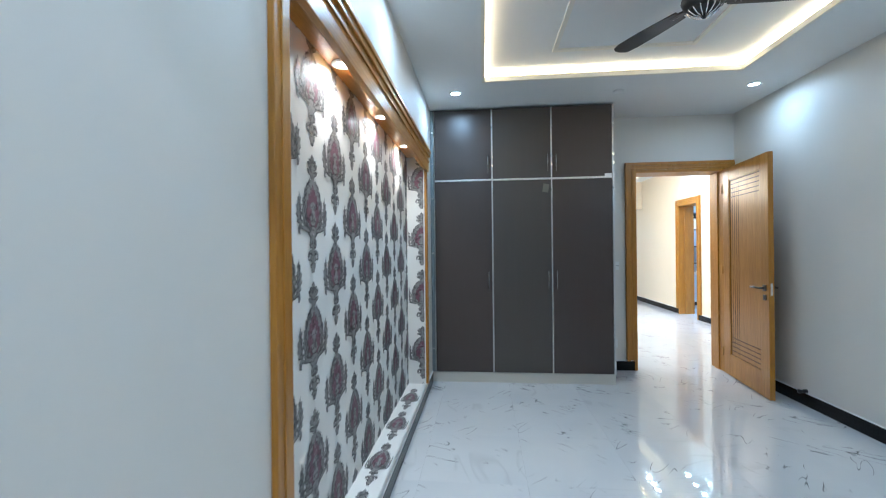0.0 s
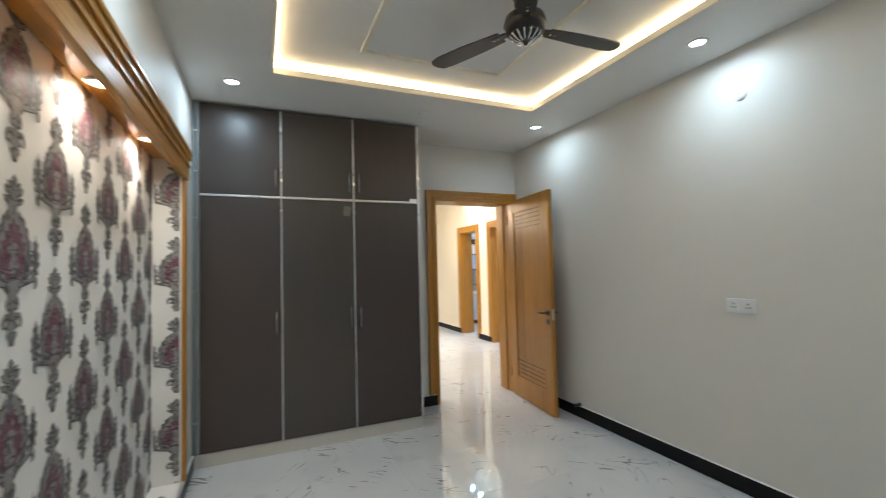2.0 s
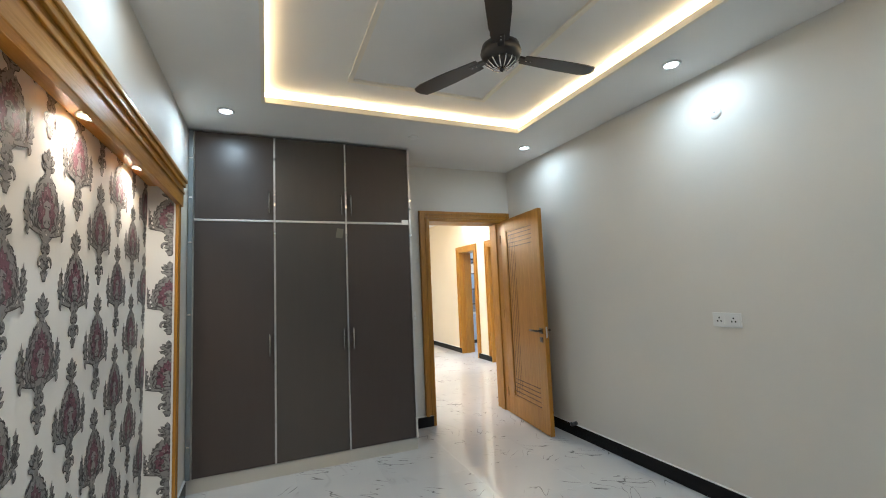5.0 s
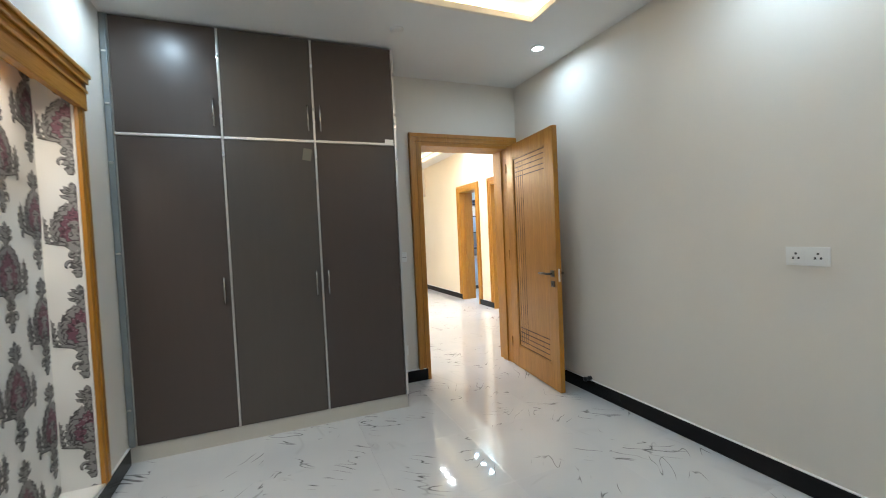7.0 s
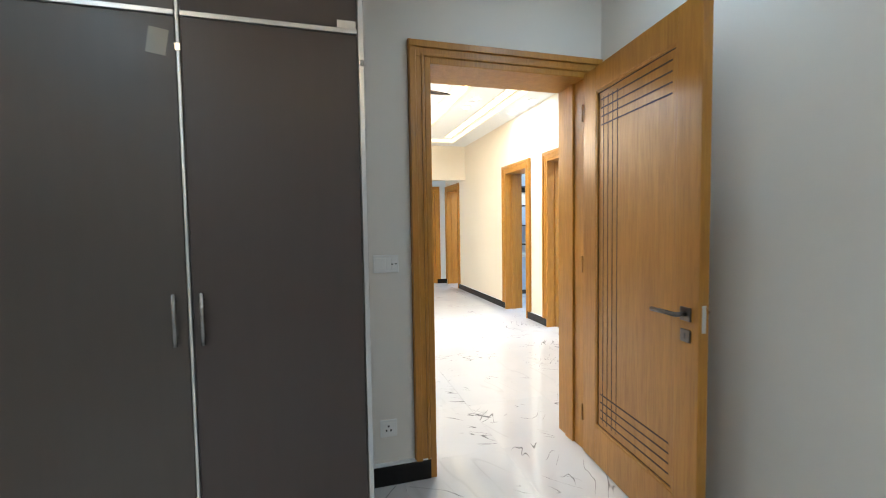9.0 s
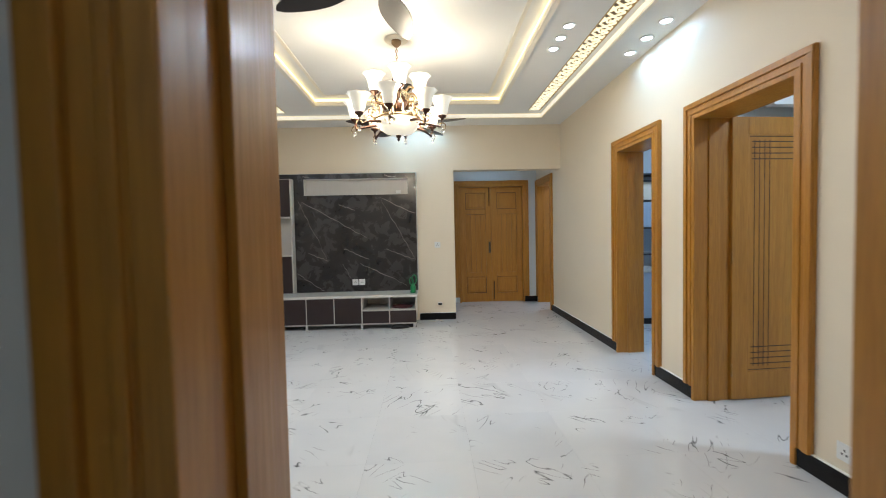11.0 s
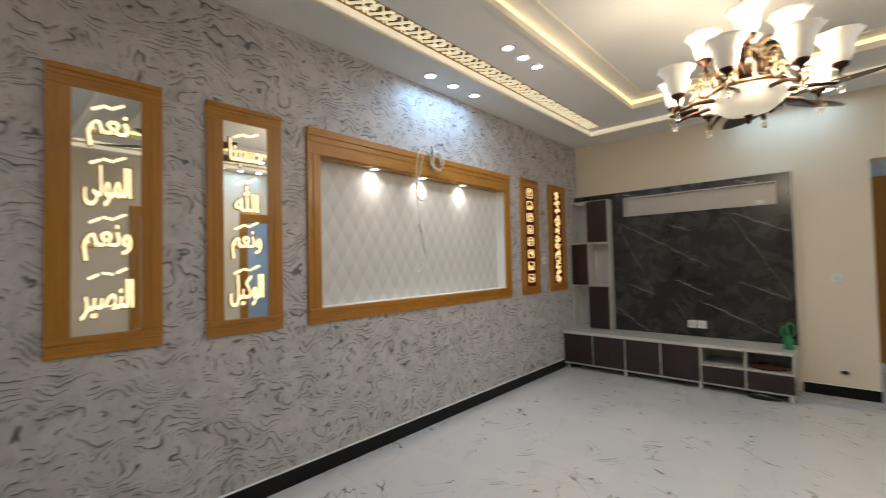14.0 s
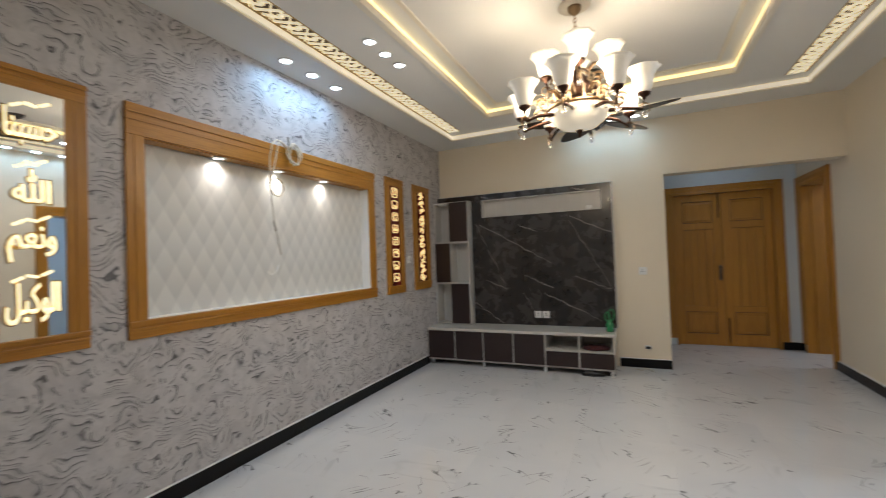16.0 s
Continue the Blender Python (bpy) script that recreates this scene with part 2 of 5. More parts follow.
def black_marble():
    m = material("black_veined_marble_sheet", (0.02, 0.018, 0.017), 0.16)
    n = Nodes(m)
    v = n.coords()
    g = n.noise(v, 5, 5, 0.6, 0.5)
    n.color(n.mix(n.ramp(g, [(0.35, 0.0), (0.75, 1.0)]), (0.014, 0.012, 0.011), (0.040, 0.034, 0.031)))
    n.rough(n.ramp(g, [(0.3, 0.20), (0.7, 0.32)]))
    return m


MARBLE = black_marble()
VEIN = material("grey_marble_vein", (0.30, 0.27, 0.25), 0.25)
FAN_BLACK = laminate("matt_black_fan_finish", (0.016, 0.014, 0.013), 0.15)
FAN_BROWN = laminate("dark_walnut_blade", (0.016, 0.009, 0.007), 0.0)
GLASS_SHADE = material("lit_frosted_glass_shade", (0.9, 0.88, 0.82), 0.35, 0, (1.0, 0.82, 0.55), 0.22)
BOWL_GLASS = material("lit_alabaster_bowl", (0.9, 0.85, 0.72), 0.35, 0, (1.0, 0.82, 0.55), 0.45)
BRONZE = material("antique_bronze", (0.060, 0.030, 0.019), 0.34, 0.9)
ANTIQUE_GOLD = material("antique_gold", (0.30, 0.21, 0.12), 0.30, 1.0)
PALE_GOLD = material("pale_rubbed_gold", (0.52, 0.42, 0.30), 0.32, 0.9)
CRYSTAL = material("crystal_drop", (0.9, 0.92, 0.95), 0.03)
CRYSTAL.node_tree.nodes["Principled BSDF"].inputs["Transmission Weight"].default_value = 0.9
LATTICE = material("backlit_cream_acrylic", (0.82, 0.76, 0.60), 0.45, 0, (1.0, 0.84, 0.52), 0.65)
LATTICE_RAIL = material("gold_lattice_rail", (0.42, 0.28, 0.10), 0.45)
BACKLIGHT = material("gold_lattice_backboard", (0.085, 0.046, 0.014), 0.45)
# glow added to the border trim, which has no lamp of its own
BORDER_GLOW = material("added_cream_border_glow", (0.85, 0.80, 0.68), 0.5, 0, (1.0, 0.84, 0.58), 0.5)
KITCHEN_BLUE = laminate("pale_blue_grey_laminate", (0.36, 0.42, 0.50), 0.3)
STONE = paint("grey_stone_sill", (0.20, 0.21, 0.22), 0.3)
WINDOW_WHITE = material("white_powder_coated_aluminium", (0.60, 0.63, 0.67), 0.35)
SCREEN = material("grey_insect_screen", (0.10, 0.115, 0.13), 0.55)
# pale grey stands for the light that the near sash's glass reflects
PANE = material("pane_reflection_grey", (0.34, 0.37, 0.40), 0.25)
SEAL = material("black_rubber_seal", (0.02, 0.02, 0.02), 0.7)
CABLE = material("cream_cable_sheath", (0.62, 0.55, 0.42), 0.45)
CABLE_GREY = material("grey_conduit", (0.42, 0.41, 0.37), 0.5)
GREEN = material("green_plastic", (0.02, 0.22, 0.07), 0.3)
MAROON = material("maroon_cloth", (0.06, 0.012, 0.014), 0.85)

# ---- building blocks ----


def box_into(bm, a, b, bevel=0.0, index=0):
    """A box between two corners, with optional rounded edges."""
    lo = [min(a[i], b[i]) for i in range(3)]
    hi = [max(a[i], b[i]) for i in range(3)]
    vs = [bm.verts.new((x, y, z)) for x in (lo[0], hi[0]) for y in (lo[1], hi[1]) for z in (lo[2], hi[2])]
    fs = [bm.faces.new([vs[i] for i in q]) for q in ((0, 1, 3, 2), (4, 6, 7, 5), (0, 4, 5, 1), (2, 3, 7, 6), (0, 2, 6, 4), (1, 5, 7, 3))]
    for f in fs:
        f.material_index = index
    if bevel:
        edges = list({e for f in fs for e in f.edges})
        bmesh.ops.bevel(bm, geom=edges, offset=bevel, segments=2, affect="EDGES", profile=0.6)
    return bm


def boxes(*pairs, bevel=0.0):
    bm = bmesh.new()
    for a, b in pairs:
        box_into(bm, a, b, bevel)
    return bm


def lathe(profile, steps=24, wave=None, caps=True):
    """A turned shape round z; wave(angle, i) may scale the radius."""
    bm = bmesh.new()
    rings = []
    for i, (r, z) in enumerate(profile):
        ring = []
        for k in range(steps):
            a = 2 * math.pi * k / steps
            rr = r * (wave(a, i) if wave else 1)
            ring.append(bm.verts.new((rr * math.cos(a), rr * math.sin(a), z)))
        rings.append(ring)
    for r0, r1 in zip(rings, rings[1:]):
        for k in range(steps):
            bm.faces.new((r0[k], r0[(k + 1) % steps], r1[(k + 1) % steps], r1[k]))
    for ring, flip in ((rings[0], True), (rings[-1], False)):
        if caps and profile[0 if flip else -1][0] > 1e-4:
            bm.faces.new(ring[::-1] if flip else ring)
    for f in bm.faces:
        f.smooth = True
    return bm


def tube(points, radius, steps=8, closed=False):
    """A round bar along a line of points."""
    bm = bmesh.new()
    pts = [Vector(p) for p in points]
    rings = []
    for i, p in enumerate(pts):
        a, b = pts[max(i - 1, 0)], pts[min(i + 1, len(pts) - 1)]
        if closed:
            a, b = pts[i - 1], pts[(i + 1) % len(pts)]
        d = (b - a).normalized()
        side = d.cross(Vector((0, 0, 1)) if abs(d.z) < 0.9 else Vector((1, 0, 0))).normalized()
        up = side.cross(d)
        rr = radius(i / (len(pts) - 1)) if callable(radius) else radius
        rings.append([bm.verts.new(p + (side * math.cos(t) + up * math.sin(t)) * rr) for t in (2 * math.pi * k / steps for k in range(steps))])
    pairs = list(zip(rings, rings[1:])) + ([(rings[-1], rings[0])] if closed else [])
    for r0, r1 in pairs:
        for k in range(steps):
            bm.faces.new((r0[k], r0[(k + 1) % steps], r1[(k + 1) % steps], r1[k]))
    if not closed:
        bm.faces.new(rings[0][::-1])
        bm.faces.new(rings[-1])
    for f in bm.faces:
        f.smooth = True
    return bm


def prism(outline, depth, axis="z", base=0.0):
    """A flat outline in two coordinates, given a thickness along an axis."""
    bm = bmesh.new()

    def at(u, v, w):
        return {"z": (u, v, w), "y": (u, w, v), "x": (w, u, v)}[axis]
    lo = [bm.verts.new(at(u, v, base)) for u, v in outline]
    hi = [bm.verts.new(at(u, v, base + depth)) for u, v in outline]
    bm.faces.new(lo[::-1])
    bm.faces.new(hi)
    for i in range(len(lo)):
        j = (i + 1) % len(lo)
        bm.faces.new((lo[i], lo[j], hi[j], hi[i]))
    bmesh.ops.recalc_face_normals(bm, faces=bm.faces)
    return bm


def merged(*bms):
    out = bmesh.new()
    for b in bms:
        me = bpy.data.meshes.new("piece")
        b.to_mesh(me)
        b.free()
        out.from_mesh(me)
        bpy.data.meshes.remove(me)
    return out


def moved(bm, m):
    bmesh.ops.transform(bm, matrix=m, verts=bm.verts)
    return bm


def mesh_of(name, bm, mat):
    me = bpy.data.meshes.new(name)
    bmesh.ops.recalc_face_normals(bm, faces=bm.faces)
    bm.to_mesh(me)
    bm.free()
    for one in (mat if isinstance(mat, (list, tuple)) else (mat,)):
        me.materials.append(one)
    return me


def part(name, bm, mat, parent, label=""):
    ob = new(name, mesh_of(name, bm, mat))
    ob.parent = parent
    return tagged(ob, label) if label else ob


def thing(name, label, category, m=None, group=""):
    ob = new(name)
    ob.empty_display_size = 0.1
    if m is not None:
        ob.matrix_basis = m
    return tagged(ob, label, category, group)


def structure(name, bm, mat, label=""):
    return tagged(new(name, mesh_of(name, bm, mat)), label, kind="structure")


def wall_boxes(axis, lo, hi, u0, u1, z0, z1, holes):
    """A wall slab across an axis ('x' or 'y') from lo to hi, with openings (u0, u1, z0, z1)."""
    us = sorted({u0, u1, *(h[0] for h in holes), *(h[1] for h in holes)})
    zs = sorted({z0, z1, *(h[2] for h in holes), *(h[3] for h in holes)})
    bm = bmesh.new()
    for a, b in zip(us, us[1:]):
        for c, d in zip(zs, zs[1:]):
            mu, mz = (a + b) / 2, (c + d) / 2
            if any(h[0] < mu < h[1] and h[2] < mz < h[3] for h in holes):
                continue
            if axis == "x":
                box_into(bm, (lo, a, c), (hi, b, d))
            else:
                box_into(bm, (a, lo, c), (b, hi, d))
    return bm

# ---- structure: walls ----
structure("wall_bed_right", boxes(((BED_R, -4.1, 0), (1.2, BED_FRONT, 2.9))), WALL_BED)
structure("wall_bed_back", wall_boxes("y", -4.08, BED_BACK, -2.4, BED_R, 0, 2.9, [(-0.40, 1.0, 0.375, 2.17), (-2.02, -1.12, 0, 2.12)]), WALL_BED)
structure("wall_bed_left", wall_boxes("x", -2.4, BED_L, -4.08, BED_FRONT, 0, 2.9, [(-3.02, -0.42, 0.11, 2.12)]), WALL_BED)
structure("wall_bed_door", wall_boxes("y", BED_FRONT, LIV_BACK, -2.6, WALL_R2 + 2.4, 0, 3.1, [(0.0, 0.925, 0, 2.10)]), [WALL_BED])
structure("wall_vestibule", merged(boxes(((-2.4, -5.5, 0), (-2.2, -4.08, 2.9))), boxes(((-1.0, -5.5, 0), (-0.8, -4.08, 2.9))), boxes(((-2.4, -5.7, 0), (-0.8, -5.5, 2.9)))), WALL_BED)
structure("wall_hall_left", wall_boxes("x", -2.6, LIV_L, LIV_BACK, LIV_TV, 0, 3.1, [(2.40, 4.56, 1.06, 2.09)]), SWIRL, "light grey wallpaper with dark swirling strokes")
structure("wall_hall_tv", wall_boxes("y", LIV_TV, 6.50, -2.6, LIV_R, 0, 3.1, [(0.615, LIV_R, 0, 2.198)]), WALL)
structure("wall_recess_left", boxes(((0.42, 6.50, 0), (0.615, MAIN_Y, 3.1))), WALL_BLUE)
DOORS_R = [(2.285, 3.175, 0, 2.10), (3.70, 4.43, 0, 2.10), (6.80, 7.60, 0, 2.10)]
structure("wall_hall_right", wall_boxes("x", LIV_R, WALL_R2, LIV_BACK, 8.0, 0, 3.1, DOORS_R), WALL)
structure("wall_main_door", wall_boxes("y", MAIN_Y, 7.98, 0.42, LIV_R, 0, 3.1, [(0.78, 1.97, 0, 2.125)]), WALL_BLUE)
structure("wall_side_rooms", merged(
    boxes(((WALL_R2, 3.30, 0), (4.85, 3.42, 3.1))), boxes(((WALL_R2, 6.28, 0), (4.85, 6.42, 3.1))),
    boxes(((WALL_R2, 8.0, 0), (4.85, 8.14, 3.1))), boxes(((4.85, LIV_BACK, 0), (5.0, 8.14, 3.1)))), WALL_BLUE)
structure("ceiling_side_rooms", boxes(((WALL_R2, LIV_BACK, LIV_H), (5.0, 8.14, 3.1))), CEIL)
structure("ceiling_recess", boxes(((0.615, 6.50, 2.60), (LIV_R, MAIN_Y, 3.1))), CEIL)
structure("ceiling_vestibule", boxes(((-2.4, -5.7, 2.66), (-0.8, -4.08, 2.9))), CEIL)
# stepped beam over the bedroom beyond the open door
structure("wall_beam", merged(boxes(((WALL_R2, 3.20, 2.28), (4.85, 3.299, 2.859))), boxes(((2.75, 3.12, 2.16), (4.85, 3.199, 2.80)))), CEIL)

# ---- structure: ceilings with raised trays ----


def tray_ceiling(name, x0, x1, y0, y1, tx0, tx1, ty0, ty1, z, top, slots=()):
    """A lowered ceiling with a rectangular tray that rises to top; slots are shallow channels cut through."""
    xs = sorted({x0, x1, tx0, tx1, *(s[0] for s in slots), *(s[1] for s in slots)})
    ys = sorted({y0, y1, ty0, ty1, *(s[2] for s in slots), *(s[3] for s in slots)})
    bm = bmesh.new()
    for a, b in zip(xs, xs[1:]):
        for c, d in zip(ys, ys[1:]):
            mx, my = (a + b) / 2, (c + d) / 2
            if tx0 < mx < tx1 and ty0 < my < ty1:
                continue
            if any(s[0] < mx < s[1] and s[2] < my < s[3] for s in slots):
                continue
            box_into(bm, (a, c, z), (b, d, z + 0.10))
    structure(name, bm, CEIL)
    structure(name + "_upper", boxes(((x0, y0, top), (x1, y1, top + 0.12))), CEIL)


def ring(x0, x1, y0, y1, w, z0, z1):
    """Four bars round a rectangle, butted end to end; w inwards."""
    return boxes(((x0, y0, z0), (x1, y0 + w, z1)), ((x0, y1 - w, z0), (x1, y1, z1)), ((x0, y0 + w, z0), (x0 + w, y1 - w, z1)), ((x1 - w, y0 + w, z0), (x1, y1 - w, z1)))


BT = (-1.555, 0.435, -3.02, -0.635)
tray_ceiling("ceiling_bedroom", BED_L - 0.1, BED_R, -4.0, BED_FRONT, *BT, BED_H, BED_TOP)
LT = (-1.09, 1.13, 1.90, 5.24)
SLOTS = [(-1.705, -1.545, 1.55, 5.60), (1.555, 1.715, 1.55, 5.60)]
tray_ceiling("ceiling_hall", LIV_L, LIV_R, LIV_BACK, LIV_TV, *LT, LIV_H, LIV_TOP, SLOTS)
# lips of the trays, set a little below the ceiling, and the light strips behind them
structure("trim_bedroom_tray", ring(BT[0] - 0.012, BT[1] + 0.012, BT[2] - 0.012, BT[3] + 0.012, 0.022, BED_H - 0.012, BED_H + 0.028), TRIM_WHITE)
structure("trim_hall_tray", merged(ring(LT[0] - 0.03, LT[1] + 0.03, LT[2] - 0.03, LT[3] + 0.03, 0.042, LIV_H - 0.022, LIV_H + 0.026),
                                   ring(LT[0] + 0.13, LT[1] - 0.13, LT[2] + 0.13, LT[3] - 0.13, 0.03, LIV_TOP - 0.012, LIV_TOP - 0.001)), TRIM_WHITE)
structure("trim_bedroom_ceiling", ring(BT[0] + 0.50, BT[1] - 0.50, BT[2] + 0.32, BT[3] - 0.32, 0.03, BED_TOP - 0.016, BED_TOP - 0.001), TRIM_WHITE)
structure("trim_hall_border", ring(-1.735, 1.79, 1.48, 5.75, 0.030, LIV_H - 0.062, LIV_H - 0.001), TRIM_WHITE)


def led_strip(name, x0, x1, y0, y1, z0, z1, mat, label):
    t = thing(name, label, "light strip", pose((x0 + x1) / 2, (y0 + y1) / 2, z0))
    cx, cy = (x0 + x1) / 2, (y0 + y1) / 2
    bm = ring(x0 - cx, x1 - cx, y0 - cy, y1 - cy, 0.008, 0, z1 - z0)
    part("diffuser", bm, mat, t)
    return t


led_strip("led_strip_light", BT[0] + 0.001, BT[1] - 0.001, BT[2] + 0.001, BT[3] - 0.001, BED_H + 0.032, BED_H + 0.056, LED, "warm white LED strip glowing along the bedroom ceiling tray")
led_strip("led_strip_light", LT[0] + 0.001, LT[1] - 0.001, LT[2] + 0.001, LT[3] - 0.001, LIV_H + 0.027, LIV_H + 0.055, LED_LIV, "warm golden LED strip along the hall ceiling tray")

# glowing ring added on the inner face so the cream border looks lit
led_strip("border_glow", -1.7045, 1.7595, 1.5105, 5.7195, LIV_H - 0.050, LIV_H - 0.010, BORDER_GLOW, "cream glow added along the hall ceiling's border trim")

# ---- skirting ----
SK = 0.10


def skirting(name, pieces):
    bm = bmesh.new()
    for a, b in pieces:
        box_into(bm, a, b, 0.004)
    structure(name, bm, SKIRT, "polished black skirting")
    bead = bmesh.new()
    for a, b in pieces:
        box_into(bead, (a[0], a[1], SK + 0.0005), (b[0], b[1], SK + 0.006), 0.0015)
    structure(name.replace("baseboard", "trim_sealant"), bead, PLASTIC, "white sealant bead on the skirting")


skirting("baseboard_bedroom", [((BED_R - 0.014, BED_BACK, 0), (BED_R, BED_FRONT, SK)), ((-0.335, BED_FRONT - 0.030, 0), (0.0, BED_FRONT - 0.0005, SK)),
                               ((0.925, BED_FRONT - 0.014, 0), (BED_R - 0.014, BED_FRONT, SK)), ((BED_L, BED_BACK, 0), (BED_L + 0.014, -0.005, SK)),
                               ((-1.12, BED_BACK, 0), (BED_R - 0.014, BED_BACK + 0.014, SK))])
skirting("baseboard_hall", [((LIV_L, LIV_BACK, 0), (LIV_L + 0.016, 5.80, SK)), ((0.08, LIV_TV - 0.016, 0), (0.615, LIV_TV, SK)),
                            ((LIV_R - 0.016, LIV_BACK, 0), (LIV_R, 2.285, SK)), ((LIV_R - 0.016, 3.175, 0), (LIV_R, 3.70, SK)),
                            ((LIV_R - 0.016, 4.43, 0), (LIV_R, 6.80, SK)), ((1.97, MAIN_Y - 0.016, 0), (LIV_R, MAIN_Y, SK)),
                            ((LIV_L + 0.016, LIV_BACK, 0), (0.0, LIV_BACK + 0.016, SK)), ((0.925, LIV_BACK, 0), (LIV_R - 0.016, LIV_BACK + 0.016, SK))])

# ---- door linings ----


def casing_bm(width, height, depth, jw=0.09, lip=0.025):
    """A lining for an opening of width x height in a wall of a depth: jambs and head, with stepped architraves on both faces.
    Local x runs across the opening, y through the wall, z up."""
    bm = bmesh.new()
    t = 0.03
    for s in (0, 1):
        x0, x1 = (0, t) if s == 0 else (width - t, width)
        box_into(bm, (x0, -lip, 0), (x1, depth + lip, height), 0.003)
    box_into(bm, (t, -lip, height - t), (width - t, depth + lip, height), 0.003)
    for f in (0, 1):
        for k, (inset, w, proud) in enumerate(((0.0, jw, lip), (jw * 0.55, jw * 0.45 - 0.004, lip + 0.010), (0.003, jw * 0.18, lip + 0.006))):
            y0, y1 = (-proud, -0.001) if f == 0 else (depth + 0.001, depth + proud)
            for s in (0, 1):
                a = -inset - w if s == 0 else width + inset
                box_into(bm, (a, y0, SK), (a + w, y1, height + inset), 0.003)
            box_into(bm, (-inset - w, y0, height + inset), (width + inset + w, y1, height + inset + w), 0.003)
    # stop bead
    for s in (0, 1):
        x0, x1 = (t, t + 0.012) if s == 0 else (width - t - 0.012, width - t)
        box_into(bm, (x0, depth * 0.35, 0), (x1, depth * 0.7, height - t), 0.002)
    return bm


structure("door_frame_bedroom", moved(casing_bm(0.925, 2.10, 0.22, 0.08), pose(0.0, BED_FRONT, 0)), OAK, "honey-coloured wooden door lining")
for nm, (y0, y1, _, h) in zip(("door_frame_second_bedroom", "door_frame_kitchen", "door_frame_recess"), DOORS_R):
    structure(nm, moved(casing_bm(y1 - y0, h, WALL_R2 - LIV_R), pose(LIV_R, y1, 0, 0, 0, -90)), OAK, "honey-coloured wooden door lining")
structure("door_frame_main", moved(casing_bm(1.19, 2.125, 0.2, 0.08), pose(0.78, MAIN_Y, 0)), OAK, "honey-coloured wooden lining of the double door")

# ---- doors ----


def lever(parent, x, y, z, side):
    """A lever handle on a small rose, with a key rose below; side is the y direction that it faces."""
    h = part("door_handle", merged(boxes(((x - 0.026, y, z + 0.004), (x + 0.026, y + side * 0.008, z + 0.056)), bevel=0.003),
                                   tube([(x, y + side * 0.006, z + 0.03), (x, y + side * 0.05, z + 0.03)], 0.009),
                                   tube([(x, y + side * 0.05, z + 0.03), (x - 0.05, y + side * 0.055, z + 0.032), (x - 0.13, y + side * 0.05, z + 0.028)], 0.009)), STEEL, parent, "dull dark lever handle")
    part("key_rose", boxes(((x - 0.024, y, z - 0.075), (x + 0.024, y + side * 0.007, z - 0.027)), bevel=0.003), STEEL, h)
    part("keyhole", boxes(((x - 0.004, y + side * 0.007, z - 0.062), (x + 0.004, y + side * 0.0078, z - 0.040))), BLACK, h)


def panel_door(label, width, height, m, lines_near_hinge=True, group="panelled doors"):
    """A flush leaf with one sunk panel that is crossed by dark grooves. Hinge at x = 0; both faces alike; thickness along y."""
    d = thing("panel_door", label, "door", m, group)
    th, st, top, bot = 0.04, 0.125, 0.125, 0.20
    frame_bm = boxes(((0, 0, 0), (st, th, height)), ((width - st, 0, 0), (width, th, height)), ((st, 0, 0), (width - st, th, bot)), ((st, 0, height - top), (width - st, th, height)), bevel=0.003)
    part("leaf_frame", frame_bm, OAK, d)
    part("panel", boxes(((st - 0.002, 0.010, bot - 0.002), (width - st + 0.002, th - 0.010, height - top + 0.002))), OAK, d)
    for side in (0, 1):
        y0, y1 = (0.0088, 0.0105) if side == 0 else (th - 0.0105, th - 0.0088)
        bead = 0.012
        y2, y3 = (0.002, 0.0105) if side == 0 else (th - 0.0105, th - 0.002)
        part("bead", boxes(((st, y2, bot), (st + bead, y3, height - top)), ((width - st - bead, y2, bot), (width - st, y3, height - top)),
                           ((st + bead, y2, bot), (width - st - bead, y3, bot + bead)), ((st + bead, y2, height - top - bead), (width - st - bead, y3, height - top)), bevel=0.002), OAK, d)
        e0, e1 = st + bead, width - st - bead
        # dark strips round the panel's edge draw the shadow of the bead
        part("groove_and_bead_shade", boxes(((e0, y0, bot + bead), (e0 + 0.005, y1, height - top - bead)), ((e1 - 0.005, y0, bot + bead), (e1, y1, height - top - bead)),
                             ((e0 + 0.005, y0, bot + bead), (e1 - 0.005, y1, bot + bead + 0.005)), ((e0 + 0.005, y0, height - top - bead - 0.005), (e1 - 0.005, y1, height - top - bead))), GROOVE_SHADE, d)
        for k in range(4):
            x = st + 0.055 + 0.040 * k
            part("groove_and_bead_shade", boxes(((x, y0, bot + 0.04), (x + 0.005, y1, height - top - 0.04))), GROOVE_SHADE, d)
            for z in (bot + 0.055 + 0.042 * k, height - top - 0.055 - 0.042 * k):
                part("groove_and_bead_shade", boxes(((st + 0.035, y0 - 0.0002, z), (width - st - 0.035, y1 + 0.0002, z + 0.007))), GROOVE_SHADE, d)
    for z in (0.22, 1.05, height - 0.2):
        part("hinge", tube([(-0.004, -0.005, z - 0.045), (-0.004, -0.005, z + 0.045)], 0.005), HINGE, d)
    lever(d, width - 0.06, 0.0, 0.90, -1)
    lever(d, width - 0.06, th, 0.90, 1)
    part("latch_plate", boxes(((width, 0.012, 0.87), (width + 0.001, 0.028, 0.97))), ALU, d)
    return d


# hinge at the far jamb, standing open along the wall
panel_door("honey-coloured wooden panel door with dark grooves, standing open beside the cream wall", 0.83, 2.07, pose(0.878, 0.482, 0.008, 0, 0, -96.2))
panel_door("honey-coloured wooden panel door with dark grooves, open into the second bedroom", 0.86, 2.07, pose(2.445, 3.122, 0.008, 0, 0, 4.0))


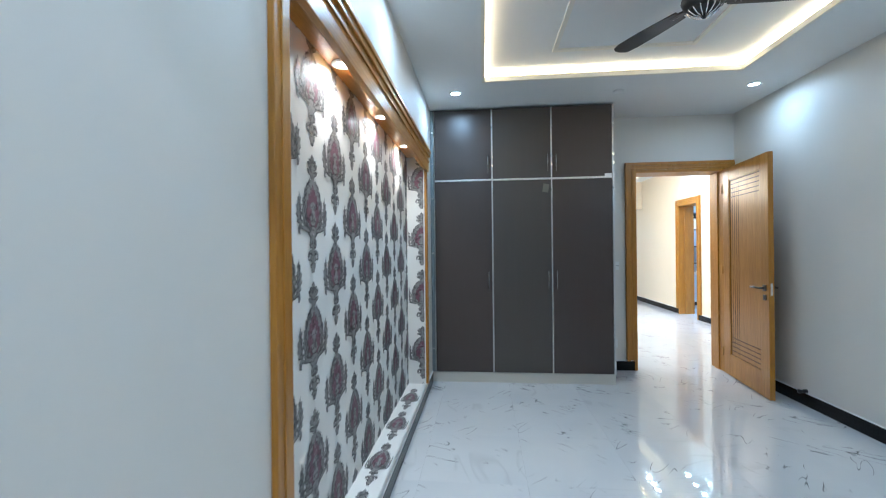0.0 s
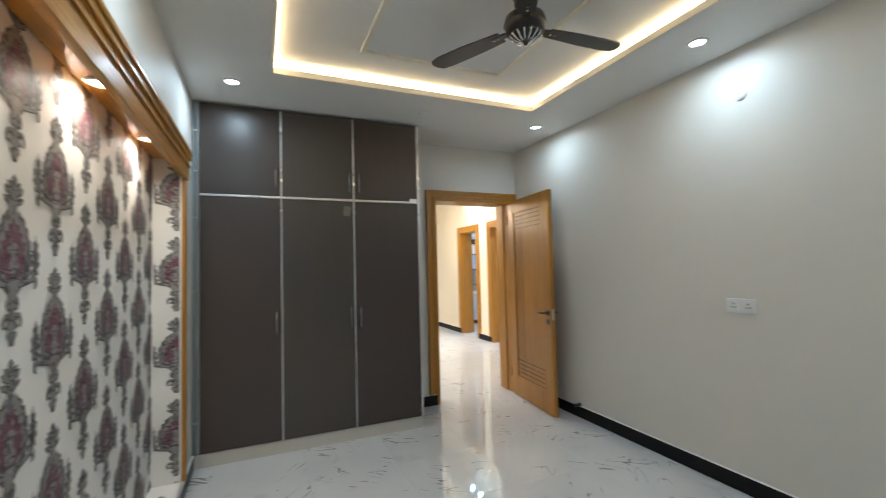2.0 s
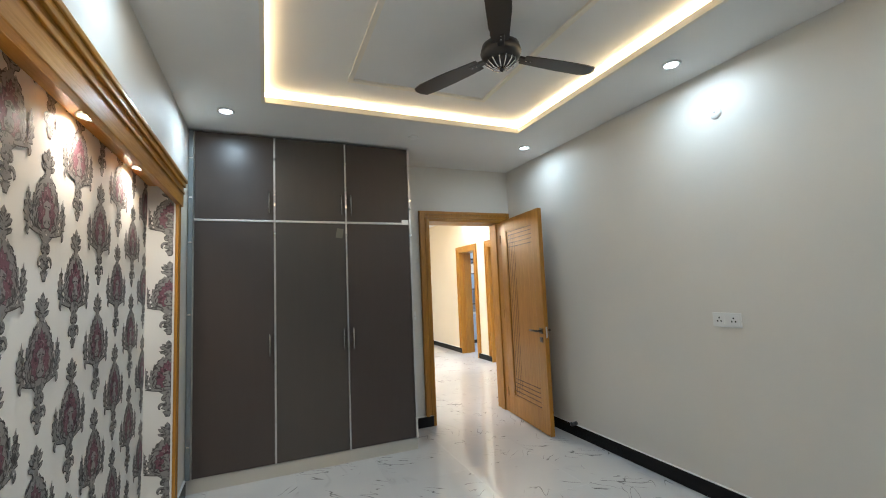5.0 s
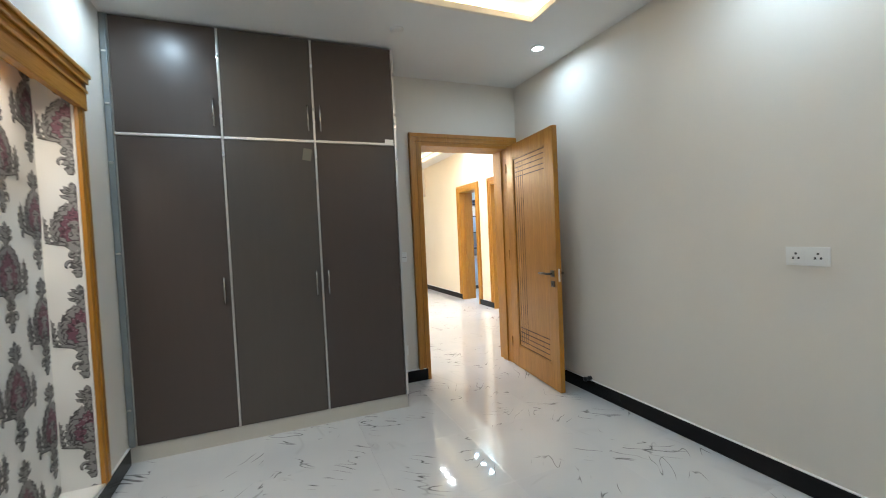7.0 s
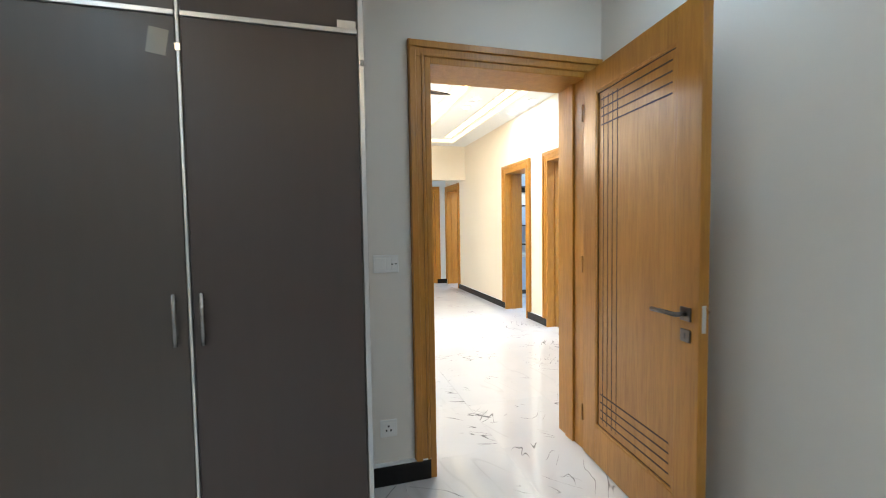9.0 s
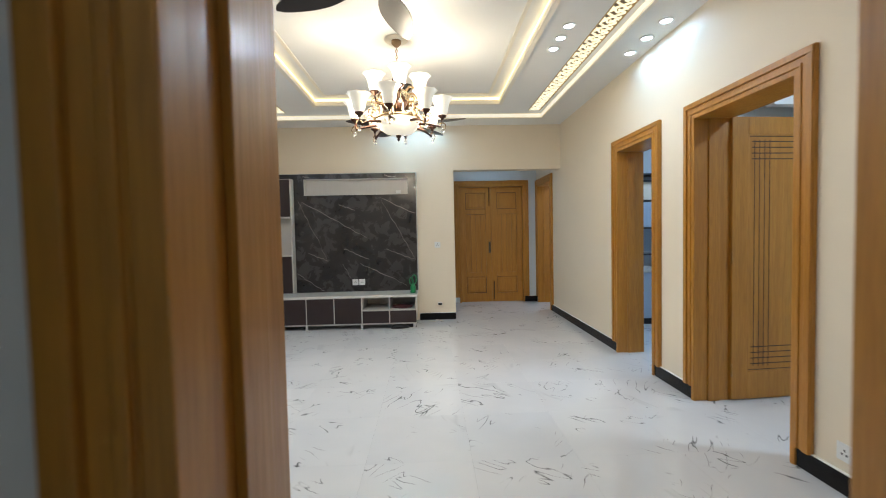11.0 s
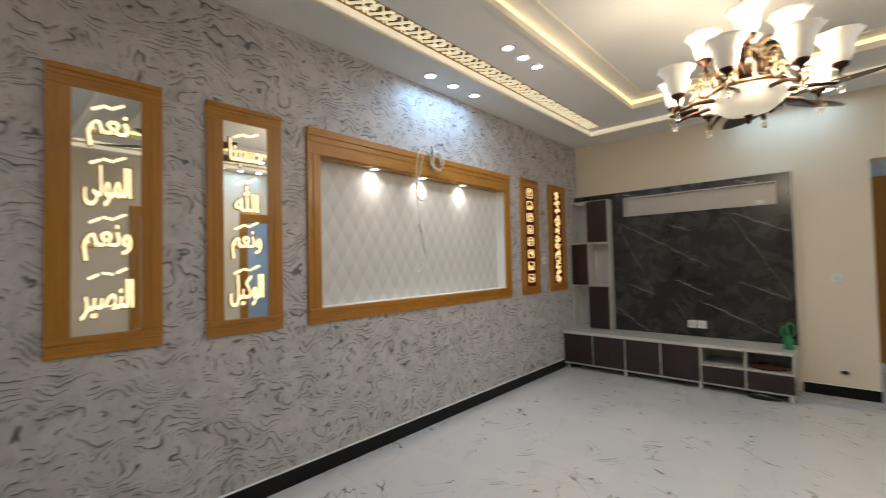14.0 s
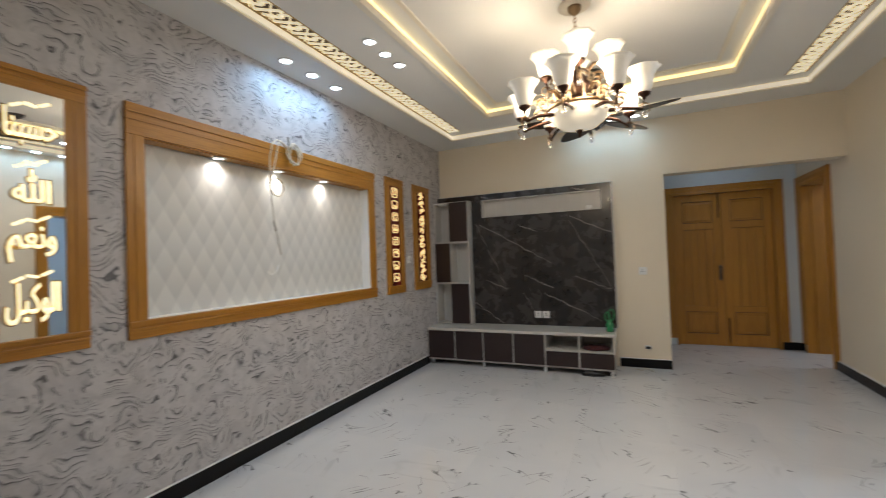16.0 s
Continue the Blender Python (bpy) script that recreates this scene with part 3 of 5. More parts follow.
def double_leaf(label, m, flip):
    d = thing("entrance_door_leaf", label, "door", m, "entrance double door")
    w, h, th = 0.563, 2.085, 0.045
    st = 0.10
    rails = ((0, 0.16), (0.46, 0.54), (1.60, 1.69), (1.99, h))
    part("leaf_frame", boxes(((0, 0, 0), (st, th, h)), ((w - st, 0, 0), (w, th, h)), *[((st, 0, a), (w - st, th, b)) for a, b in rails], bevel=0.003), OAK, d)
    for (a, b) in ((0.16, 0.46), (1.69, 1.99)):
        sunk = part("panel", merged(boxes(((st - 0.002, 0.016, a - 0.002), (w - st + 0.002, th - 0.014, b + 0.002))), boxes(((st + 0.032, 0.002, a + 0.032), (w - st - 0.032, 0.0165, b - 0.032)), bevel=0.007)), OAK, d)
        # dark strips put the shadow at the sunk panel's edge in as colour
        part("shadow_groove", boxes(((st, 0.0145, a), (w - st, 0.0155, a + 0.008)), ((st, 0.0145, b - 0.008), (w - st, 0.0155, b)), ((st, 0.0145, a + 0.008), (st + 0.008, 0.0155, b - 0.008)), ((w - st - 0.008, 0.0145, a + 0.008), (w - st, 0.0155, b - 0.008))), GROOVE_SHADE, sunk)
    n = 4
    pw = (w - 2 * st) / n
    for k in range(n):
        part("plank", boxes(((st + k * pw + 0.0015, 0.012, 0.538), (st + (k + 1) * pw - 0.0015, th - 0.012, 1.595)), bevel=0.003), OAK, d)
    part("plank_backing", boxes(((st, 0.02, 0.54), (w - st, 0.024, 1.60))), GROOVE_SHADE, d)
    x = w - 0.035 if not flip else 0.035
    if not flip:
        part("pull_handle", merged(tube([(x, -0.002, 1.08), (x, -0.045, 1.06), (x, -0.05, 1.0), (x, -0.045, 0.93), (x, -0.002, 0.91)], 0.010),
                               boxes(((x - 0.018, -0.004, 0.89), (x + 0.018, 0.0, 1.10)), bevel=0.002)), STEEL, d, "dull steel pull handle")
    part("bolt", tube([(x, -0.008, 0.05 if flip else 1.75), (x, -0.008, 0.38 if flip else 2.08)], 0.008), BRONZE, d, "dark slide bolt")
    return d


double_leaf("honey-coloured wooden entrance door leaf with raised panels, shut", pose(0.811, MAIN_Y + 0.03, 0.006), False)
double_leaf("honey-coloured wooden entrance door leaf with raised panels and planks, shut", pose(1.376, MAIN_Y + 0.03, 0.006), True)

# ---- lamps in the ceilings ----


def downlight(x, y, z, label, watts, color, group, disc=DISC, r=0.052, spread=170):
    t = thing("downlight", label, "downlight", pose(x, y, z), group)
    part("bezel", lathe([(r, 0.0), (r, -0.007), (r + 0.004, -0.010), (r + 0.018, -0.006), (r + 0.016, -0.001)], 28, None, False), PLASTIC, t)
    part("diffuser", lathe([(0.0, -0.0062), (r * 0.6, -0.006), (r - 0.0005, -0.004), (r - 0.0005, -0.001), (0, -0.001)], 28), disc, t)
    beam(x, y, z - 0.012, watts, color, r * 1.9, spread)


for x, y in ((0.715, -0.305), (0.718, -1.875), (-1.795, -0.40), (-1.795, -1.88), (0.715, -3.35), (-1.795, -3.35)):
    downlight(x, y, BED_H, "round white recessed downlight shining cool white in the bedroom ceiling", BED_W * (0.95 if y < -3 else 1.0 if y < -0.35 else 0.75), COOL, "bedroom downlights", r=0.039)
for x in (-2.0, 2.06):
    for y in (3.30, 3.58, 3.87):
        downlight(x, y, LIV_H, "round white recessed downlight shining cool white beside the hall wall", HALL_WALL_W if x < 0 else HALL_WALL_W * 0.48, (0.40, 0.70, 1.0), "hall wall downlights", r=0.040)
for x in (-1.305, 1.345):
    for y in (3.37, 3.57, 3.77):
        downlight(x, y, LIV_H, "round white recessed downlight between hall tray and lattice", HALL_W, (0.9, 0.95, 1.0), "hall inner downlights", r=0.036)
for x in (-0.22, 0.06, 0.34):
    downlight(x, 6.08, LIV_H, "round white recessed downlight shining cool white beside the television wall", HALL_WALL_W * 0.45, (0.46, 0.76, 1.0), "hall wall downlights")
    # added out of view to brighten the near end of the hall
    downlight(x, 0.98, LIV_H, "unseen downlight added to brighten the hall's bedroom-door end", HALL_WALL_W * 0.9, (0.9, 0.95, 1.0), "hall wall downlights")
# rooms seen through the doors, each lit by an added, unseen lamp
downlight(3.6, 4.7, LIV_H, "unseen round lamp added to light the kitchen", 21, (0.62, 0.80, 1.0), "side room downlights")
downlight(3.4, 2.0, LIV_H, "unseen round lamp added to light the second bedroom", 21, (0.80, 0.91, 1.0), "side room downlights")
downlight(3.3, 7.2, LIV_H, "unseen round lamp added to light the far side room", 16, (0.95, 0.97, 1.0), "side room downlights")
# lamp added out of view in the entry, to lift the bedroom walls
downlight(-1.62, -4.75, 2.66, "unseen round lamp added in the entry to brighten the bedroom walls", 5.0, (0.86, 0.93, 1.0), "side room downlights")
# added above the lintel, unseen, so the entrance door is lit
downlight(1.3, 7.10, 2.60, "unseen round lamp added to light the entrance recess", 1.8, (0.66, 0.84, 1.0), "side room downlights")

# ---- ceiling fans ----


def fan(label, m, blades, radius, start, drop, z_blade, ornate, blade_mat):
    """A ceiling fan; local origin on the ceiling above the hub, z down to the blades."""
    f = thing("ceiling_fan", label, "ceiling fan", m, "ceiling fans")
    part("canopy", lathe([(0.0, 0.0), (0.06, -0.001), (0.058, -0.03), (0.02, -0.075), (0.0, -0.075)], 20), FAN_BLACK, f)
    part("rod", tube([(0, 0, -0.05), (0, 0, z_blade + 0.07)], 0.012), FAN_BLACK, f)
    part("motor", lathe([(0.0, z_blade + 0.085), (0.05, z_blade + 0.085), (0.095, z_blade + 0.05), (0.105, z_blade + 0.012), (0.09, z_blade - 0.025), (0.05, z_blade - 0.04), (0.0, z_blade - 0.04)], 28), FAN_BLACK, f)
    part("rod_cup", lathe([(0.0, z_blade + 0.150), (0.046, z_blade + 0.148), (0.052, z_blade + 0.12), (0.040, z_blade + 0.086), (0.0, z_blade + 0.084)], 24), FAN_BLACK, f)
    cap = part("motor_cap", lathe([(0.075, z_blade - 0.028), (0.07, z_blade - 0.042), (0.045, z_blade - 0.062), (0.012, z_blade - 0.070), (0.008, z_blade - 0.084), (0.0, z_blade - 0.088)], 28), FAN_BLACK, f)
    for k in range(14):
        a = 2 * math.pi * k / 14
        c, s = math.cos(a), math.sin(a)
        part("chrome_rib", tube([(0.076 * c, 0.076 * s, z_blade - 0.030), (0.071 * c, 0.071 * s, z_blade - 0.044), (0.046 * c, 0.046 * s, z_blade - 0.064), (0.013 * c, 0.013 * s, z_blade - 0.073)], 0.0042, 6), CHROME, cap)
    for k in range(blades):
        turn = pose(0, 0, z_blade, 0, 0, start + 360 * k / blades)
        outline = []
        n = 18
        for i in range(n + 1):
            u = i / n
            w = (0.046 + 0.012 * math.sin(math.pi * min(u * 1.15, 1))) * (1.0 if u < 0.86 else max(0.0, 1 - ((u - 0.86) / 0.14) ** 2) ** 0.5)
            if ornate:
                w = 0.014 + 0.072 * math.sin(math.pi * u ** 0.85) ** 0.8 if 0 < u < 1 else 0.006
            outline.append((0.13 + u * (radius - 0.13), w))
        if ornate:
            loop = [(x, w) for x, w in outline] + [(x, -w) for x, w in outline[::-1] if w > 0.0005]
        else:
            # one edge straight, the other swelling towards an obliquely cut tip
            reach = radius - 0.13
            loop = [(0.13, 0.040), (0.13 + reach * 0.5, 0.050), (0.13 + reach * 0.86, 0.046), (0.13 + reach * 0.97, 0.030), (0.13 + reach, 0.004), (0.13 + reach * 0.985, -0.030), (0.13 + reach * 0.93, -0.062),
                    (0.13 + reach * 0.75, -0.066), (0.13 + reach * 0.45, -0.060), (0.13 + reach * 0.18, -0.050), (0.13, -0.040)]
        b = prism(loop, 0.006)
        moved(b, turn @ pose(0, 0, -0.003, 8 if ornate else 5))
        blade = part("blade", b, blade_mat, f)
        part("blade_arm", moved(boxes(((0.08, -0.018, -0.004), (0.19, 0.018, 0.008)), bevel=0.003), turn), FAN_BLACK, blade)
        for dx in (0.15, 0.175):
            part("screw", moved(lathe([(0.0, -0.008), (0.005, -0.007), (0.005, -0.004), (0.0, -0.004)], 8), turn @ pose(dx, 0, 0)), CHROME, blade)
    return f


fan("black ceiling fan with three straight blades and chrome ribbed cap", pose(-0.43, -1.80, BED_TOP), 3, 0.58, 119, 0, -0.185, False, FAN_BLACK)
for y, drop, turn in ((2.20, 0.39, 9), (4.80, 0.43, -20)):
    fan("black and walnut ceiling fan with five leaf-shaped blades", pose(0.03, y, LIV_TOP), 5, 0.66, turn, 0, -drop, True, FAN_BROWN)

# ---- bedroom: papered niche in the left wall ----
NY0, NY1, NZ0, NZ1, NX, HEAD_Z = -3.02, -0.42, 0.11, 2.12, -2.235, 1.985
structure("wall_niche_back", boxes(((-2.4, NY0, NZ0), (NX, NY1, NZ1))), PAPER, "cream wallpaper with plum and grey damask motifs")
structure("wall_niche_lining", merged(boxes(((NX, NY1 - 0.004, NZ0 + 0.004), (BED_L, NY1 - 0.0005, NZ1 - 0.004))), boxes(((NX, NY0, NZ0 + 0.0005), (BED_L, NY1, NZ0 + 0.004)))), PAPER)


def leaf_strip(bm, y, z, angle, length, width, bend, x, keep, grow=0.0):
    """One curled leaf of the wallpaper figure, from its root at y, z; drawn flat on the wall at x."""
    n = 6
    last = None
    a = radians(angle)
    length += grow
    yy, zz = y - grow * 0.5 * math.cos(a), z - grow * 0.5 * math.sin(a)
    for k in range(n + 1):
        u = k / n
        w = (width * math.sin(math.pi * (0.12 + 0.86 * u)) ** 0.8 + grow) / 2
        c, s = math.cos(a), math.sin(a)
        p, q = (yy - s * w, zz + c * w), (yy + s * w, zz - c * w)
        cur = (bm.verts.new((x, *p)), bm.verts.new((x, *q))) if keep(*p) and keep(*q) else None
        if last and cur:
            bm.faces.new((last[0], last[1], cur[1], cur[0]))
        last = cur
        yy, zz = yy + c * length / n, zz + s * length / n
        a += radians(bend) / n


# half outlines (y, z) of the figure's pieces, mirrored about its axis
CROWN = ((0, 0.224), (0.013, 0.210), (0.011, 0.199), (0.033, 0.204), (0.028, 0.190), (0.046, 0.190), (0.036, 0.172), (0.013, 0.162))
COLLAR = ((0, 0.163), (0.018, 0.160), (0.048, 0.162), (0.040, 0.148), (0.018, 0.140), (0.014, 0.126))
BODY = ((0, 0.132), (0.022, 0.118), (0.024, 0.128), (0.042, 0.110), (0.040, 0.100), (0.052, 0.108), (0.060, 0.086), (0.056, 0.076), (0.072, 0.084), (0.078, 0.056), (0.074, 0.044),
        (0.090, 0.050), (0.092, 0.020), (0.086, 0.010), (0.098, 0.008), (0.096, -0.020), (0.088, -0.030), (0.096, -0.040), (0.082, -0.060), (0.060, -0.070), (0.040, -0.086), (0.024, -0.100))
HEART = ((0, 0.104), (0.010, 0.082), (0.022, 0.084), (0.024, 0.062), (0.040, 0.062), (0.038, 0.040), (0.056, 0.034), (0.050, 0.012), (0.064, 0.0), (0.054, -0.020), (0.060, -0.038), (0.038, -0.046), (0.032, -0.064), (0.010, -0.058))
VASE = ((0, 0.038), (0.012, 0.034), (0.028, 0.022), (0.024, 0.010), (0.011, 0.006), (0.014, -0.014), (0.026, -0.024), (0.024, -0.046), (0.012, -0.056))
STEM = ((0, -0.094), (0.026, -0.098), (0.022, -0.116), (0.013, -0.130), (0.013, -0.152), (0.030, -0.160), (0.022, -0.176), (0.034, -0.186), (0.014, -0.194), (0.012, -0.204), (0.026, -0.206), (0.016, -0.220), (0.010, -0.236))
# side plume, drawn whole
PLUME = ((0.098, -0.066), (0.118, -0.052), (0.140, -0.046), (0.134, -0.030), (0.148, -0.018), (0.138, -0.006), (0.146, 0.012), (0.132, 0.018), (0.136, 0.040), (0.126, 0.044), (0.122, 0.066), (0.114, 0.046),
         (0.106, 0.044), (0.112, 0.022), (0.102, 0.018), (0.110, -0.004), (0.100, -0.010), (0.108, -0.030), (0.098, -0.040))


def patch(bm, outline, y, z, x, lim, mirrored, squeeze, grow=0.0):
    """A flat piece of the figure on the wall, cut off at the paper's edges."""
    loops = [[*outline, *[(-a, b) for a, b in outline[::-1] if a]]] if mirrored else [outline, [(-a, b) for a, b in outline]]
    for loop in loops:
        cy, cz = sum(a for a, b in loop) / len(loop), sum(b for a, b in loop) / len(loop)
        pts = []
        for a, b in loop:
            d = math.hypot(a - cy, b - cz) + 1e-6
            py, pz = y + (a + (a - cy) / d * grow) * squeeze, z + b + (b - cz) / d * grow
            q = (min(max(py, lim[0]), lim[1]), min(max(pz, lim[2]), lim[3]))
            if not pts or math.dist(q, pts[-1]) > 1e-5:
                pts.append(q)
        area = sum(p[0] * q[1] - q[0] * p[1] for p, q in zip(pts, pts[1:] + pts[:1]))
        if len(pts) > 2 and abs(area) > 1e-5:
            bm.faces.new([bm.verts.new((x, *p)) for p in pts])


grey_bm, wine_bm, dark_bm = bmesh.new(), bmesh.new(), bmesh.new()


def figure(y, z, x, lim, squeeze=1.0):
    def keep(a, b):
        return lim[0] < a < lim[1] and lim[2] < b < lim[3]
    for i, (outline, both) in enumerate(((STEM, True), (COLLAR, True), (CROWN, True), (PLUME, False), (BODY, True))):
        patch(dark_bm, outline, y + 0.0012, z - 0.0022, x + 0.00012 * i, lim, both, squeeze, 0.0026)
        patch(grey_bm, outline, y, z, x + 0.00012 * i + 0.0007, lim, both, squeeze)
    patch(dark_bm, HEART, y, z, x + 0.0015, lim, True, squeeze, 0.003)
    patch(wine_bm, HEART, y, z, x + 0.0018, lim, True, squeeze)
    patch(dark_bm, VASE, y, z - 0.002, x + 0.0021, lim, True, squeeze, 0.002)
    patch(grey_bm, VASE, y, z, x + 0.0024, lim, True, squeeze)
    # curled scrolls: arm below the plume, foot of the stem, knops, and the ridges of the leaves
    strips = [(0.030, -0.080, 16, 0.085, 0.014, -14), (0.106, -0.058, -10, 0.042, 0.019, -150), (0.012, -0.112, -30, 0.036, 0.022, -150), (0.014, -0.160, 20, 0.056, 0.013, -170), (0.050, -0.064, 30, 0.046, 0.013, 50)]
    ridges = [(0.030 + 0.052 * math.sin(math.pi * (0.18 + 0.62 * k / 6)), 0.092 - 0.026 * k, 128 - 9 * k, 0.034, 0.0060, 50) for k in range(7)]
    ridges += [(0.104 + 0.004 * k, -0.046 + 0.022 * k, 40, 0.030, 0.0055, 40) for k in range(4)] + [(0.006, 0.176 + 0.012 * k, 25, 0.024, 0.0045, 40) for k in range(2)]
    ridges += [(0.004, 0.150, 10, 0.034, 0.005, 30), (0.004, -0.118, -50, 0.026, 0.005, 60), (0.004, -0.172, 5, 0.026, 0.005, 40), (0.003, -0.206, 0, 0.018, 0.0045, 40), (0.003, 0.016, 10, 0.020, 0.005, -60), (0.006, -0.030, -60, 0.022, 0.006, 70),
               (0.030, -0.072, 20, 0.050, 0.006, 20)]
    for i, (ly, lz, a, ln, w, bend) in enumerate(strips):
        for s in (1, -1):
            lift = 0.00002 * i + (0.00001 if s > 0 else 0.0)
            root, ang = y + s * ly * squeeze, a if s > 0 else 180 - a
            leaf_strip(dark_bm, root, z + lz - 0.002, ang, ln * squeeze, w, s * bend, x + 0.0016 + lift, keep, 0.004)
            leaf_strip(grey_bm, root, z + lz, ang, ln * squeeze, w, s * bend, x + 0.0020 + lift, keep)
    for i, (ly, lz, a, ln, w, bend) in enumerate(ridges):
        for s in (1, -1):
            leaf_strip(dark_bm, y + s * ly * squeeze, z + lz, a if s > 0 else 180 - a, ln, w, s * bend, x + 0.0028 + 0.00001 * i + (0.000005 if s > 0 else 0), keep)


for col in range(12):
    yy = -0.219 - 0.251 * col
    for row in range(-1, 6):
        figure(yy, 0.203 + 0.497 * row + (0.2485 if col % 2 else 0.0), NX + 0.0012, (NY0 + 0.002, NY1 - 0.006, NZ0 + 0.006, NZ1 - 0.002))
structure("wallpaper_motif_grey", grey_bm, MOTIF_GREY)
structure("wallpaper_motif_plum", wine_bm, MOTIF_WINE)
structure("wallpaper_motif_outline", dark_bm, MOTIF_DARK)
# the same figure on the niche's end and foot
grey_bm, wine_bm, dark_bm = bmesh.new(), bmesh.new(), bmesh.new()


def laid(m, names):
    for bm, mat, name in zip((grey_bm, wine_bm, dark_bm), (MOTIF_GREY, MOTIF_WINE, MOTIF_DARK), names):
        structure(name, moved(bm, m), mat)


for row in range(-1, 5):
    figure(0.05, 0.497 * row + 0.40, 0.0, (-0.068, 0.068, NZ0 + 0.01, NZ1 - 0.01))
laid(Matrix(((0, 1, 0, -2.157), (-1, 0, 0, NY1 - 0.0055), (0, 0, 1, 0), (0, 0, 0, 1))), ("wallpaper_end_grey", "wallpaper_end_plum", "wallpaper_end_outline"))
grey_bm, wine_bm, dark_bm = bmesh.new(), bmesh.new(), bmesh.new()
for k in range(5):
    figure(0.0, 0.497 * k + 0.25, 0.0, (-0.068, 0.068, 0.005, NY1 - NY0 - 0.01), 0.6)
laid(Matrix(((0, -1, 0, -2.157), (0, 0, 1, NY0), (1, 0, 0, NZ0 + 0.0052), (0, 0, 0, 1))), ("wallpaper_foot_grey", "wallpaper_foot_plum", "wallpaper_foot_outline"))

FW = 0.085
nf = thing("niche_frame", "honey-coloured stepped wooden frame round the papered bedroom niche", "wall frame", pose(BED_L, -1.7, 0.0))


def stepped_bar(lo, hi, face_axis, out):
    """A flat bar with two shallow beads; out is +1 or -1 along x."""
    (y0, z0), (y1, z1) = lo, hi
    along_y = (y1 - y0) > (z1 - z0)
    bm = boxes(((0, y0, z0), (out * 0.018, y1, z1)), bevel=0.003)
    if along_y:
        t = z1 - z0
        more = boxes(((out * 0.017, y0, z0 + t * 0.70), (out * 0.026, y1, z0 + t * 0.97)), ((out * 0.017, y0, z0 + t * 0.46), (out * 0.022, y1, z0 + t * 0.60)), bevel=0.002)
    else:
        t = y1 - y0
        more = boxes(((out * 0.017, y0 + t * 0.40, z0), (out * 0.022, y0 + t * 0.60, z1)), bevel=0.002)
    return merged(bm, more)


part("side_bar", stepped_bar((NY0 - FW + 1.7, 0.101), (NY0 + 1.7, HEAD_Z), "x", 1), OAK, nf)
part("side_bar", stepped_bar((NY1 + 1.7, 0.101), (NY1 + FW + 1.7, HEAD_Z), "x", 1), OAK, nf)
ha, hb = NY0 - FW + 1.7, NY1 + FW + 1.7
part("head_bar", merged(boxes(((0.0, ha, HEAD_Z), (0.030, hb, NZ1 + 0.025)), bevel=0.004), boxes(((0.029, ha, HEAD_Z + 0.085), (0.038, hb, HEAD_Z + 0.100)), bevel=0.003)), OAK_Y, nf)
part("cornice", merged(boxes(((0.0, ha - 0.008, NZ1 + 0.025), (0.052, hb + 0.008, NZ1 + 0.048)), bevel=0.005), boxes(((0.029, ha, NZ1 - 0.004), (0.043, hb, NZ1 + 0.026)), bevel=0.004)), OAK_Y, nf)
part("soffit", boxes(((-0.150, NY0 + 1.701, NZ1 - 0.020), (-0.001, NY1 + 1.699, NZ1 - 0.0005)), bevel=0.002), OAK_Y, nf)
part("edge_strip", boxes(((0.0, NY0 + 1.7, 0.101), (0.018, NY1 + 1.7, 0.116)), bevel=0.002), ALU, nf, "thin metal edge strip")
for y in (-2.30, -1.58, -0.86):
    downlight(-2.163, y, NZ1 - 0.020, "small round spotlight in the niche's wooden soffit, warm white", NICHE_W, NEUTRAL, "bedroom niche spotlights", SPOTDISC, 0.034, 150)

# ---- bedroom: wardrobe ----
WX0, WX1 = -2.075, -0.352
wd = thing("wardrobe", "tall built-in wardrobe with six taupe brown doors and aluminium edge strips", "wardrobe", pose(WX0, 0.0, 0.0))
WW = WX1 - WX0
part("carcass", boxes(((0.0, 0.021, 0.10), (WW, 0.515, 2.64))), WHITE_LAM, wd)
part("plinth", boxes(((0.0, 0.012, 0.0), (WW + 0.012, 0.515, 0.099)), bevel=0.002), PLINTH, wd, "cream plinth")
part("side_panel", boxes(((WW, 0.0, 0.10), (WW + 0.014, 0.515, 2.645)), bevel=0.001), BROWN, wd)
part("edge_strip", boxes(((WW - 0.004, -0.005, 0.10), (WW + 0.013, -0.0005, 2.645)), bevel=0.001), ALU, wd)
part("filler_strip", boxes(((0.0, -0.002, 0.10), (0.030, 0.020, 2.645)), bevel=0.002), SHADED_ALU, wd)
dw = (WW - 0.034) / 3


def pull(parent, x, z):
    part("handle", merged(tube([(x, -0.024, z - 0.085), (x, -0.026, z), (x, -0.024, z + 0.085)], 0.0075),
                          tube([(x, 0.0, z - 0.06), (x, -0.025, z - 0.06)], 0.0045, 6), tube([(x, 0.0, z + 0.06), (x, -0.025, z + 0.06)], 0.0045, 6)), HANDLE, parent, "slim dark steel bar handle")


for k in range(3):
    x0, x1 = 0.034 + k * dw, 0.034 + (k + 1) * dw
    mat = BROWN_MID if k == 1 else BROWN
    hx = x1 - 0.04 if k < 2 else x0 + 0.04
    for z0, z1, hz in ((0.103, 1.947, 0.99), (1.967, 2.640, 2.105)):
        d = part("door", boxes(((x0 + 0.008, 0.0, z0), (x1 - 0.008, 0.020, z1)), bevel=0.002), mat, wd)
        pull(d, hx, hz)
    if k:
        part("edge_strip", boxes(((x0 - 0.0045, -0.004, 0.103), (x0 + 0.0045, 0.016, 2.640)), bevel=0.002), ALU, wd, "aluminium edge strip")
    part("edge_strip", boxes(((x0 + 0.008, -0.005, 1.949), (x1 - 0.008, 0.016, 1.965)), bevel=0.002), ALU, wd)
